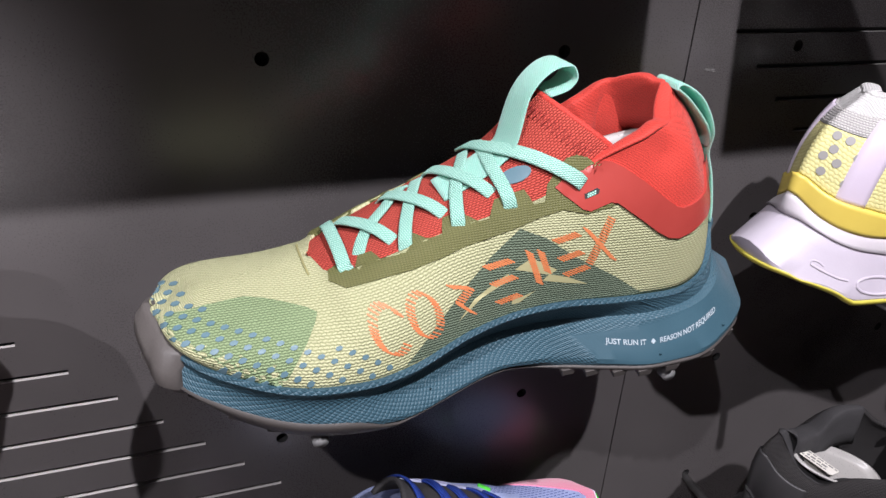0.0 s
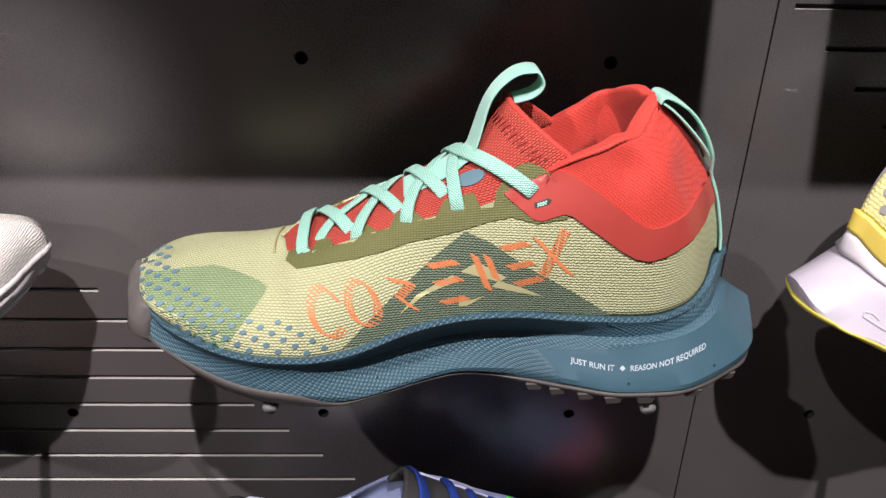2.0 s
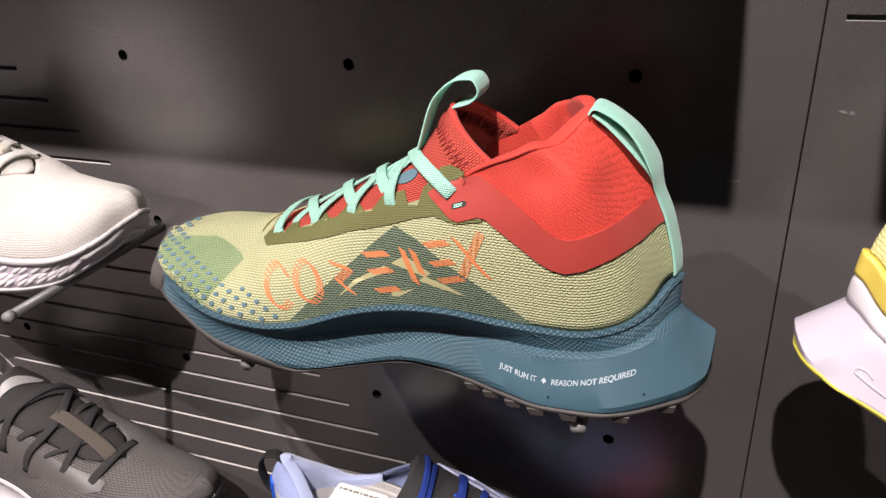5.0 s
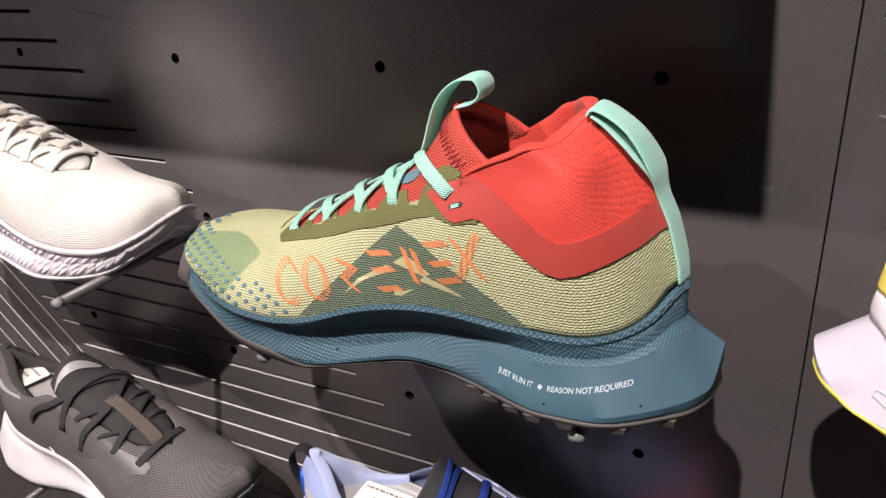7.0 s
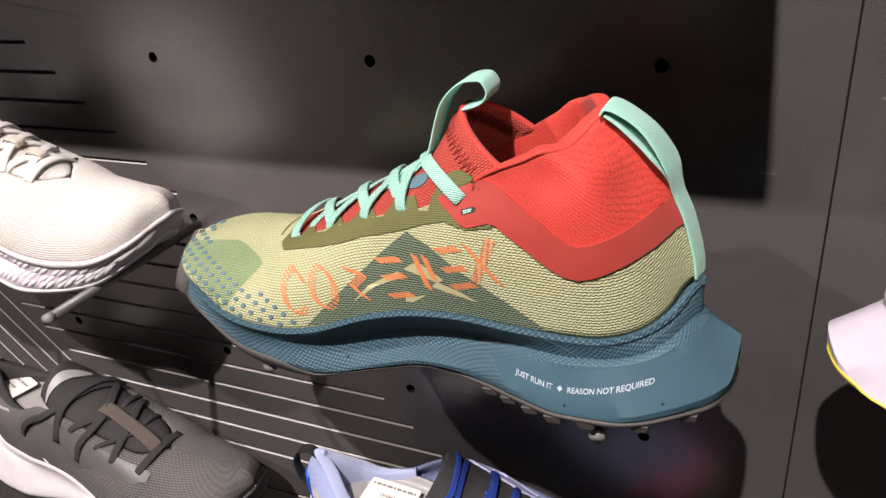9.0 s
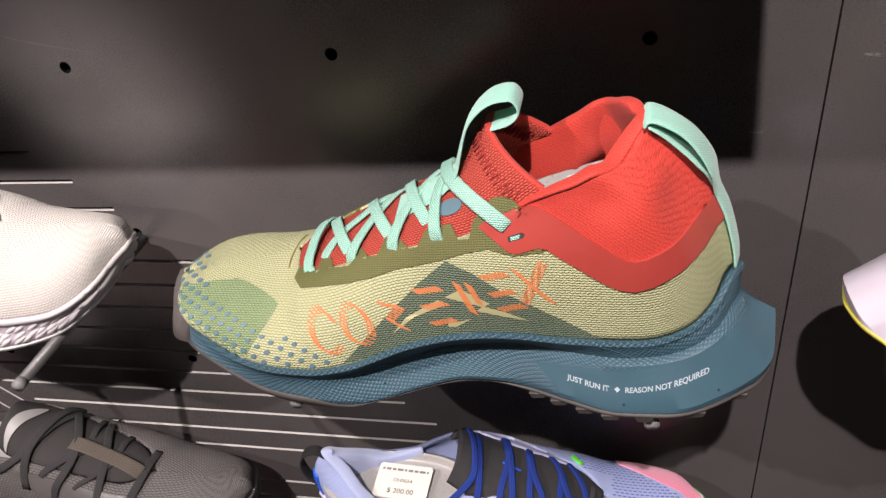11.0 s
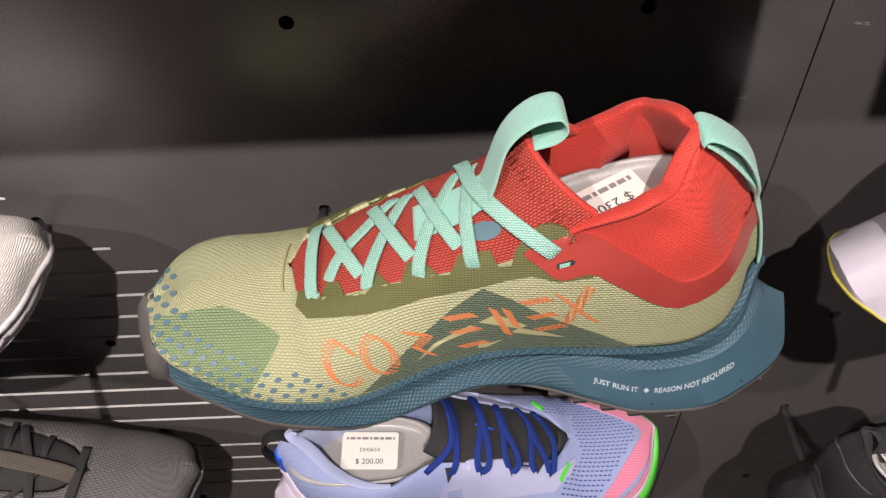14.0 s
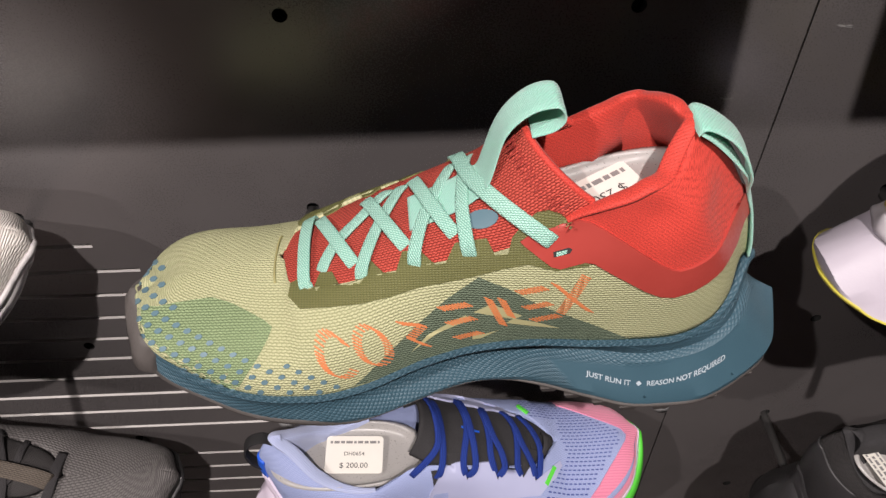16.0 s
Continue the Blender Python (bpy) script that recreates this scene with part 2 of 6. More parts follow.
def rail(keys):
    """A curve from toe to heel through (x, y, z) keys, as a function of s from 0 to 1, dense at both ends."""
    x0, x1 = keys[0][0], keys[-1][0]

    def s_of(x):
        return math.acos(max(-1, min(1, 1 - 2 * (x - x0) / (x1 - x0)))) / math.pi

    fy = hermite([(s_of(k[0]), k[1]) for k in keys])
    fz = hermite([(s_of(k[0]), k[2]) for k in keys])
    return lambda s: Vector((x0 + (x1 - x0) * (1 - math.cos(math.pi * s)) / 2, fy(s), fz(s)))


MID_LINE = hermite([(-0.15, -0.0115), (-0.138, -0.0105), (-0.11, -0.006), (-0.05, -0.003), (0.03, -0.005), (0.10, -0.010), (0.15, -0.010)])


def mid_at(x):
    """Where the shoe's middle line runs."""
    return MID_LINE(x)


FAR_TOE = hermite([(-0.15, 0.30), (-0.125, 0.20), (-0.095, 0.02), (-0.07, 0.0), (0.2, 0.0)])


def far_side(p, k=0.88):
    m = mid_at(p[0])
    k += FAR_TOE(p[0])
    return Vector((p[0], m - k * (p[1] - m), p[2]))


def grid_mesh(rows, closed=False, weld=0.0, uv_rows=None):
    """A bmesh from rows of points, with UVs in metres."""
    bm = bmesh.new()
    layer = bm.loops.layers.uv.new("UVMap")
    vs = [[bm.verts.new(p) for p in r] for r in rows]
    if uv_rows is None:
        uv_rows = []
        for r in rows:
            run, line = 0.0, []
            for j, p in enumerate(r):
                run += (Vector(p) - Vector(r[j - 1])).length if j else 0
                line.append(run)
            uv_rows.append(line)
        long = [0.0]
        mid = len(rows[0]) // 3
        for i in range(1, len(rows)):
            long.append(long[-1] + (Vector(rows[i][mid]) - Vector(rows[i - 1][mid])).length)
        uv_rows = [[(long[i], v) for v in line] for i, line in enumerate(uv_rows)]
    n = len(rows)
    for i in range(n if closed else n - 1):
        for j in range(len(rows[0]) - 1):
            a, b = i, (i + 1) % n
            try:
                f = bm.faces.new((vs[a][j], vs[b][j], vs[b][j + 1], vs[a][j + 1]))
            except ValueError:
                continue
            for l, (p, q) in zip(f.loops, ((a, j), (b, j), (b, j + 1), (a, j + 1))):
                l[layer].uv = uv_rows[p][q]
    if weld:
        bmesh.ops.remove_doubles(bm, verts=bm.verts, dist=weld)
        bmesh.ops.dissolve_degenerate(bm, edges=bm.edges, dist=1e-6)
    return bm


def solid(ob, thick, offset=-1.0):
    m = ob.modifiers.new("thickness", "SOLIDIFY")
    m.thickness, m.offset, m.use_even_offset = thick, offset, False
    return ob


def ribbon(points, ups, width, thick, name, mat, parent, steps=8, label="", taper=None):
    """A flat band with rounded edges along a smooth curve; ups: the face's direction at each point."""
    pts = [Vector(p) for p in points]
    n = len(pts)
    fx = [hermite([(i, p[k]) for i, p in enumerate(pts)]) for k in range(3)]
    fu = [hermite([(i, u[k]) for i, u in enumerate(ups)]) for k in range(3)]
    rows, total = [], (n - 1) * steps
    cut = ((-0.5, 0), (-0.46, 0.42), (-0.3, 0.5), (0, 0.5), (0.3, 0.5), (0.46, 0.42), (0.5, 0), (0.46, -0.42), (0.3, -0.5), (0, -0.5), (-0.3, -0.5), (-0.46, -0.42), (-0.5, 0))
    for i in range(total + 1):
        q = i / steps
        p = Vector([f(q) for f in fx])
        e = 0.02
        d = (Vector([f(min(q + e, n - 1)) for f in fx]) - Vector([f(max(q - e, 0)) for f in fx])).normalized()
        up = Vector([f(q) for f in fu])
        side = d.cross(up).normalized()
        up = side.cross(d).normalized()
        w = width * (taper(q / (n - 1)) if taper else 1)
        rows.append([p + side * (a * w) + up * (b * thick) for a, b in cut])
    bm = grid_mesh(rows)
    for end in (rows[0], rows[-1]):
        bm.faces.new([bm.verts.new(p) for p in end[:-1]])
    bmesh.ops.remove_doubles(bm, verts=bm.verts, dist=1e-6)
    bmesh.ops.recalc_face_normals(bm, faces=bm.faces)
    return part(name, bm, mat, parent, label)


# ---------------------------------------------------------------- the wall and the shop round it
def slot_end(z):
    return 1.1275 - z          # right-hand ends of the slots on the wide panel


def slot_start(z):
    return 1.6885 - z          # left-hand ends on the next panel


SLOT_Z = [1.1296 + 0.02155 * i for i in range(-17, 22)]
SLOT_H = 0.0029
HOLE_R = 0.0036
holes = [(0.1645 * i, 1.4005 - 0.1175 * j) for i in range(-5, 6) for j in range(-1, 6)]


def panel(name, x0, x1, z0, z1, cuts, parent):
    """A sheet-steel panel pierced by slots and round holes; its front lies at y = 0."""
    verts, faces, mats = [], [], []

    def quad(a, b, c, d, mat=0):
        n = len(verts)
        verts.extend((a, b, c, d))
        faces.append((n, n + 1, n + 2, n + 3))
        mats.append(mat)

    bands = []
    for z in SLOT_Z:
        span = cuts(z)
        if span and z0 + 0.003 < z < z1 - 0.003:
            bands.append((z - SLOT_H / 2, z + SLOT_H / 2, [("slot", *span)]))
    half = 0.0048
    for zc in sorted({h[1] for h in holes}):
        row = [("hole", h[0] - half, h[0] + half) for h in holes if h[1] == zc and x0 + 0.01 < h[0] < x1 - 0.01]
        if row and z0 + 0.01 < zc < z1 - 0.01:
            bands.append((zc - half, zc + half, sorted(row, key=lambda r: r[1])))
    bands.sort()
    clean = []
    for b in bands:                       # a slot that would meet a row of holes gives way
        if clean and b[0] < clean[-1][1]:
            if clean[-1][2][0][0] == "slot":
                clean[-1] = b
            continue
        clean.append(b)
    z = z0
    depth = 0.003
    for lo, hi, items in clean:
        quad((x0, 0, z), (x1, 0, z), (x1, 0, lo), (x0, 0, lo))
        x = x0
        for kind, a, b in items:
            a, b = max(a, x0), min(b, x1)
            if b <= a:
                continue
            quad((x, 0, lo), (a, 0, lo), (a, 0, hi), (x, 0, hi))
            if kind == "slot":
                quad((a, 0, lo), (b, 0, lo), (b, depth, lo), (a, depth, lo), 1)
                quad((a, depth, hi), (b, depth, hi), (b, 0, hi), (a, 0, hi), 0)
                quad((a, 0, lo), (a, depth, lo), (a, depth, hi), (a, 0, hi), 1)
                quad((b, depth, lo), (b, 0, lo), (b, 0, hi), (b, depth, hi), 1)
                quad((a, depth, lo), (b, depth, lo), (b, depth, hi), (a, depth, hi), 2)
            else:
                c, zc = (a + b) / 2, (lo + hi) / 2
                ring = [2 * math.pi * (k + 0.5) / 24 for k in range(24)]
                for k in range(24):
                    t0, t1 = ring[k], ring[(k + 1) % 24]
                    p0, p1 = [(c + HOLE_R * math.cos(t), 0, zc + HOLE_R * math.sin(t)) for t in (t0, t1)]
                    o0, o1 = [(c + half * math.cos(t) / max(abs(math.cos(t)), abs(math.sin(t))), 0, zc + half * math.sin(t) / max(abs(math.cos(t)), abs(math.sin(t)))) for t in (t0, t1)]
                    quad(p0, o0, o1, p1)
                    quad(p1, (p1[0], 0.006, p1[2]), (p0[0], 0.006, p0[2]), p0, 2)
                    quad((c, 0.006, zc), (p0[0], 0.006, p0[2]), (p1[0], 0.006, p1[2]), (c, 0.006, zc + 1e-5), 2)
                for s, t in ((1, 1), (1, -1), (-1, -1), (-1, 1)):   # the corners that the ring leaves open
                    q = [c + s * half, c + s * half, c + s * half * 0.768]
                    w = [zc + t * half * 0.768, zc + t * half, zc + t * half]
                    quad((q[0], 0, w[0]), (q[1], 0, w[1]), (q[2], 0, w[2]), (q[2], 0, w[2]))
            x = b
        quad((x, 0, lo), (x1, 0, lo), (x1, 0, hi), (x, 0, hi))
        z = hi
    quad((x0, 0, z), (x1, 0, z), (x1, 0, z1), (x0, 0, z1))
    for a, b in (((x0, z0), (x0, z1)), ((x1, z1), (x1, z0)), ((x0, z1), (x1, z1)), ((x1, z0), (x0, z0))):
        quad((a[0], 0, a[1]), (b[0], 0, b[1]), (b[0], 0.0065, b[1]), (a[0], 0.0065, a[1]))
    mesh = bpy.data.meshes.new(name)
    mesh.from_pydata(verts, [], faces)
    for m in (PANEL, RAW, HOLE):
        mesh.materials.append(m)
    mesh.polygons.foreach_set("material_index", mats)
    bm = bmesh.new()
    bm.from_mesh(mesh)
    bmesh.ops.remove_doubles(bm, verts=bm.verts, dist=2e-6)
    bmesh.ops.dissolve_degenerate(bm, edges=bm.edges, dist=1e-6)
    bm.to_mesh(mesh)
    bm.free()
    ob = new(name, mesh)
    ob.parent = parent
    return ob


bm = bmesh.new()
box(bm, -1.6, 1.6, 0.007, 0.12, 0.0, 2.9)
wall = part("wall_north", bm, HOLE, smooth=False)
tagged(wall, "black powder-coated steel display wall with slots and peg holes", "wall", kind="structure")
panel("panel", -1.2, 0.2477, 0.55, 2.1, lambda z: (0.7725 - z, slot_end(z)), wall)
panel("panel", 0.2487, 1.2, 0.55, 2.1, lambda z: (slot_start(z), slot_start(z) + 0.355), wall)

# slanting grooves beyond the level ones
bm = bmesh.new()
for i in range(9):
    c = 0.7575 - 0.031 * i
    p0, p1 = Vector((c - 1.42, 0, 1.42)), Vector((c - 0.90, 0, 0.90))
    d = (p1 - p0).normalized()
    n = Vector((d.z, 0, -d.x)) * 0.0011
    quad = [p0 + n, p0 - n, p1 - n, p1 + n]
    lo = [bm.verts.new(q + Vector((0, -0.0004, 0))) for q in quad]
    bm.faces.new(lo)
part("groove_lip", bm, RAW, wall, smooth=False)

DUST = mottled("scuffed_coating", (0.30, 0.29, 0.28), (0.16, 0.155, 0.15), 0.7)


def scuff(points, width):
    """A shallow scratch in the coating."""
    bm = bmesh.new()
    n = len(points)
    fx, fz = hermite([(i, p[0]) for i, p in enumerate(points)]), hermite([(i, p[1]) for i, p in enumerate(points)])
    rows = []
    for k in range((n - 1) * 8 + 1):
        q = k / 8
        w = width * (0.35 + 0.65 * random.random()) * math.sin(math.pi * min(0.97, max(0.03, q / (n - 1)))) ** 0.4
        rows.append([bm.verts.new((fx(q), -0.00025, fz(q) + w / 2)), bm.verts.new((fx(q), -0.00025, fz(q) - w / 2))])
    for a, c in zip(rows, rows[1:]):
        bm.faces.new((a[0], c[0], c[1], a[1]))
    part("scratch", bm, DUST, wall, smooth=False)


scuff([(-0.2902, 1.4374), (-0.2203, 1.4268), (-0.180, 1.4165), (-0.1395, 1.4078)], 0.0007)
scuff([(0.2610, 1.3880), (0.2649, 1.3873), (0.2690, 1.3876)], 0.0016)
scuff([(0.2640, 1.3890), (0.2665, 1.3868), (0.2700, 1.3862)], 0.0009)
scuff([(0.2150, 1.3488), (0.2186, 1.3480), (0.2225, 1.3483)], 0.0018)
scuff([(0.226, 1.400), (0.2263, 1.3985), (0.2266, 1.397)], 0.0009)

FLOOR_WOOD = mottled("brown_wood_floor", (0.085, 0.062, 0.052), (0.06, 0.042, 0.036), 0.5, scale=6)
PLASTER = mottled("grey_plaster", (0.34, 0.31, 0.32), (0.28, 0.26, 0.27), 0.8, scale=3)
DARK_CEILING = mottled("dark_ceiling", (0.03, 0.03, 0.03), (0.04, 0.04, 0.04), 0.9, scale=3)
for name, dims, mat, label in (
    ("floor", (-3, 3, -5, 0.12, -0.1, 0), FLOOR_WOOD, "brown wooden shop floor"),
    ("ceiling", (-3, 3, -5, 0.12, 2.9, 3.0), DARK_CEILING, "dark painted shop ceiling"),
    ("wall_south", (-3, 3, -5.1, -5, 0, 2.9), PLASTER, "plain grey shop wall"),
    # unseen; set nearer than the east wall to reflect in the panels
    ("wall_west", (-2.3, -2.2, -5, 0.12, 0, 2.9), PLASTER, "plain grey shop wall"),
    ("wall_east", (3, 3.1, -5, 0.12, 0, 2.9), PLASTER, "plain grey shop wall"),
):
    bm = bmesh.new()
    box(bm, *dims)
    tagged(part(name, bm, mat, smooth=False), label, "ceiling" if name == "ceiling" else "floor" if name == "floor" else "wall", kind="structure")

# boards taken to be in the row above, unseen, placed to shade the upper wall
for x0, x1 in ((-1.15, 0.2035), (0.259, 1.15)):
    bm = bmesh.new()
    box(bm, x0, x1, -0.20, -0.0005, 1.587, 1.602, 0.001)
    tagged(part("unseen_shelf", bm, PANEL, smooth=False), "unseen black shelf board that shades the wall", "shelf", group="shelf boards")


def peg(x, z):
    """A round steel peg pushed into the wall, with a plastic cap on its tip."""
    ob = thing("display_peg", "round grey steel peg with plastic cap, in the wall", "peg", pose(x, 0, z), group="shoe pegs")
    for name, r, y0, y1, mat in (("rod", 0.0032, 0.004, -0.1335, STEEL), ("cap", 0.0034, -0.131, -0.1375, RUBBER_CAP)):
        bm = bmesh.new()
        m = Matrix.Translation((0, (y0 + y1) / 2, 0)) @ Matrix.Rotation(math.pi / 2, 4, "X")
        bmesh.ops.create_cone(bm, cap_ends=True, segments=20, radius1=r, radius2=r, depth=abs(y1 - y0), matrix=m)
        rims = [e for e in bm.edges if len(e.link_faces) == 2 and any(len(f.verts) > 4 for f in e.link_faces)]
        bmesh.ops.bevel(bm, geom=rims, offset=0.0008, segments=2, affect="EDGES")
        part(name, bm, mat, ob)
    return ob


PEG_Z = 1.2783
for i, x in enumerate((-0.324, -0.1612, -0.0015, 0.1655, 0.3295, 0.494)):
    peg(x, PEG_Z)
    peg(x, PEG_Z - 0.235)


# ---------------------------------------------------------------- shoes
TRAIL = dict(
    feather=[(-0.1405, -0.0105, 0.05), (-0.1365, -0.0195, 0.047), (-0.13, -0.033, 0.0415), (-0.11, -0.046, 0.034), (-0.088, -0.052, 0.0295), (-0.066, -0.053, 0.0285), (-0.045, -0.0505, 0.031), (-0.02, -0.0445, 0.0385), (0.0, -0.041, 0.042), (0.025, -0.04, 0.0435), (0.05, -0.041, 0.0425), (0.08, -0.04, 0.0415), (0.097, -0.035, 0.044), (0.109, -0.0255, 0.0495), (0.116, -0.014, 0.057), (0.1195, -0.01, 0.06)],
    top=[(-0.134, -0.010, 0.0505), (-0.126, -0.0085, 0.0542), (-0.107, -0.0057, 0.0557), (-0.092, -0.0045, 0.0578), (-0.078, -0.0037, 0.0612), (-0.0758, -0.0110, 0.0616), (-0.0738, -0.0190, 0.0612), (-0.0675, -0.0235, 0.0625), (-0.052, -0.0285, 0.0688), (-0.034, -0.0305, 0.0762), (-0.014, -0.0328, 0.0832), (0.008, -0.0352, 0.09), (0.02, -0.0352, 0.0955), (0.03, -0.0345, 0.1022), (0.036, -0.0347, 0.1063), (0.043, -0.0360, 0.1103), (0.0527, -0.0366, 0.1144), (0.0625, -0.0345, 0.1182), (0.0685, -0.0302, 0.1180), (0.0730, -0.0232, 0.1210), (0.0766, -0.0178, 0.1248), (0.0790, -0.0145, 0.1272), (0.0803, -0.0118, 0.1280), (0.0808, -0.0093, 0.1282)],
    ledge=[(-0.1428, -0.011, 0.047), (-0.13, -0.036, 0.034), (-0.108, -0.0455, 0.022), (-0.085, -0.051, 0.0165), (-0.068, -0.0510, 0.0155), (-0.047, -0.0452, 0.0146), (-0.025, -0.0370, 0.0143), (0.0, -0.0320, 0.0180), (0.025, -0.0318, 0.0208), (0.05, -0.0385, 0.0258), (0.075, -0.0440, 0.0305), (0.092, -0.0422, 0.0322), (0.104, -0.0382, 0.0350), (0.114, -0.0305, 0.0393), (0.12, -0.02, 0.0428), (0.1235, -0.01, 0.0435)],
    flare=[(-0.1436, -0.011, 0.043), (-0.131, -0.038, 0.029), (-0.111, -0.0455, 0.0195), (-0.09, -0.051, 0.0128), (-0.065, -0.0525, 0.0092), (-0.044, -0.0490, 0.0064), (-0.02, -0.0415, 0.0095), (0.002, -0.0365, 0.0125), (0.025, -0.0360, 0.0120), (0.05, -0.0450, 0.0125), (0.075, -0.0515, 0.0128), (0.095, -0.0515, 0.0145), (0.112, -0.0455, 0.0175), (0.124, -0.0385, 0.0200), (0.131, -0.0325, 0.0220), (0.1352, -0.0245, 0.0242), (0.1362, -0.0165, 0.0298), (0.1366, -0.0095, 0.0350)],
    base=[(-0.1398, -0.011, 0.037), (-0.128, -0.034, 0.0235), (-0.11, -0.0425, 0.012), (-0.09, -0.048, 0.0055), (-0.065, -0.0495, 0.002), (-0.05, -0.048, 0.001), (-0.04, -0.0468, 0.0032), (-0.026, -0.0422, 0.0048), (-0.01, -0.0370, 0.0068), (0.003, -0.0343, 0.0078), (0.015, -0.0330, 0.0064), (0.03, -0.0350, 0.0048), (0.05, -0.0430, 0.0060), (0.07, -0.0500, 0.0074), (0.09, -0.0505, 0.0084), (0.105, -0.0470, 0.0098), (0.118, -0.0400, 0.0118), (0.128, -0.0335, 0.0135), (0.1338, -0.0220, 0.0145), (0.1358, -0.0095, 0.0150)],
    round=[(-0.147, 0.85), (-0.10, 0.95), (0.03, 0.95), (0.085, 0.95), (0.108, 0.55), (0.119, 0.4)],
    bulge=[(-0.147, 0.0085), (-0.128, 0.0074), (-0.105, 0.0034), (-0.08, 0.001), (-0.02, 0.0), (0.03, 0.0025), (0.09, 0.002), (0.119, 0.002)],
    dip=[(-0.15, 0.0003), (-0.09, 0.0005), (-0.06, 0.0012), (-0.03, 0.0042), (0.0, 0.0055), (0.03, 0.0046), (0.06, 0.0034), (0.085, 0.0030), (0.12, 0.0026)],
    tuck=0.0022,
    folds=[((0.0775, -0.024, 0.110), 0.011, 0.0036), ((0.066, -0.036, 0.107), 0.008, -0.0028), ((0.092, -0.024, 0.100), 0.010, -0.0012)],
    lifted=[(-0.2, 0.0), (0.040, 0.0), (0.052, 0.0018), (0.062, 0.0046), (0.0690, 0.0062), (0.0735, 0.0062), (0.0775, 0.0040), (0.0802, 0.0006), (0.1, 0.0)],
    widen=[(-0.2, 0.0), (0.02, 0.0), (0.045, -0.04), (0.06, -0.02), (0.068, 0.15), (0.074, 0.32), (0.084, 0.40)],
    tongue=[(-0.0765, -0.018, 0.0588, -0.0775, 0.0606), (-0.06, -0.026, 0.0632, -0.062, 0.0672), (-0.03, -0.0312, 0.075, -0.034, 0.0812), (0.0, -0.0345, 0.0862, -0.0060, 0.0966), (0.02, -0.0352, 0.094, 0.0052, 0.1075), (0.0425, -0.0318, 0.1098, 0.0185, 0.1268)],
)


def outward(rail_at, s):
    """The level direction out of the shoe at a place on its outline (near side)."""
    d = rail_at(min(s + 0.004, 1)) - rail_at(max(s - 0.004, 0))
    n = Vector((d.y, -d.x, 0))
    if n.length < 1e-9 or s < 0.004:
        n = Vector((-1, 0, 0)) if s < 0.5 else Vector((1, 0, 0))
    n.normalize()
    if s < 0.004:
        return Vector((-1, 0, 0))
    if s > 0.996:
        return Vector((1, 0, 0))
    return n if n.y < 0 or abs(n.x) > 0.9 and n.x * (s - 0.5) > 0 else -n


def sole_rows(prof, count, rim=0.0016, dip=0.0045):
    F, L, M, B = (rail(prof[k]) for k in ("feather", "ledge", "flare", "base"))
    groove = hermite(prof["dip"]) if "dip" in prof else None
    near = []
    for i in range(count + 1):
        s = i / count
        f, l, m, b = F(s), L(s), M(s), B(s)
        o = outward(F, s)
        up = Vector((0, 0, 1))
        edge = f + o * rim
        deep = l.lerp(f, 0.30 - (0.18 * min(1, max(0, (f.x - 0.02) / 0.05)) if groove else 0)) - o * (groove(f.x) if groove else dip * min(1, (f.z - l.z) / 0.012) * min(1, max(0.10, (f.x + 0.075) / 0.075)))
        mid = Vector((b.x * 0.96, mid_at(b.x) + (b.y - mid_at(b.x)) * 0.55, b.z + 0.0005))
        core = Vector((b.x * 0.9, mid_at(b.x * 0.9), b.z + 0.001))
        pts = [core, mid, b - o * 0.001 + up * 0.0002, b + up * 0.0012, b.lerp(m, 0.6) + o * 0.0006, m, m.lerp(l, 0.35), m.lerp(l, 0.75), l, l.lerp(deep, 0.5) + up * 0.0003, deep, deep.lerp(edge, 0.5),
               edge - up * 0.0030 - o * 0.0003, edge - up * 0.0012 + o * 0.0006, edge + up * 0.0006, f + up * 0.0004 - o * 0.001, f - o * 0.004 - up * 0.003]
        near.append(pts)
    far = [[far_side(p) for p in r] for r in near[-2:0:-1]]
    return near + far


def upper_rows(prof, ns, nv):
    F, T = rail(prof["feather"]), rail(prof["top"])
    rnd, blg = hermite(prof["round"]), hermite(prof["bulge"])
    near = []
    for i in range(ns + 1):
        s = i / ns
        f, t = F(s), T(s)
        if t.x < prof["top"][4][0]:
            t.y = mid_at(t.x)
        r, g = rnd(f.x), blg(f.x)
        o = outward(F, s)
        row = []
        for j in range(nv + 1):
            v = j / nv
            a = v * math.pi / 2
            w, h = (1 - r) * v + r * (1 - math.cos(a)), (1 - r) * v + r * math.sin(a)
            p = Vector((f.x + (t.x - f.x) * w, f.y + (t.y - f.y) * w, f.z + (t.z - f.z) * h))
            p = p + o * g * min(1, (t - f).length / 0.035) * math.sin(math.pi * min(v * 1.15, 1))
            for c, size, amount in prof.get("folds", ()):
                p = p + o * amount * math.exp(-((p - Vector(c)).length / size) ** 2)
            p.x -= prof.get("tuck", 0.0) * min(1, max(0, (f.x - 0.100) / 0.016)) * (1 - v) ** 1.2
            row.append(p)
        near.append(row)
    more = hermite(prof.get("widen", [(-0.2, 0.0), (0.2, 0.0)]))
    rise = hermite(prof.get("lifted", [(-0.2, 0.0), (0.2, 0.0)]))
    far = [[far_side(p, 0.88 + more(r[-1].x) * (j / nv) ** 2) + Vector((0, 0, rise(r[-1].x) * (j / nv) ** 3)) for j, p in enumerate(r)] for r in near[-2:0:-1]]
    return near + far


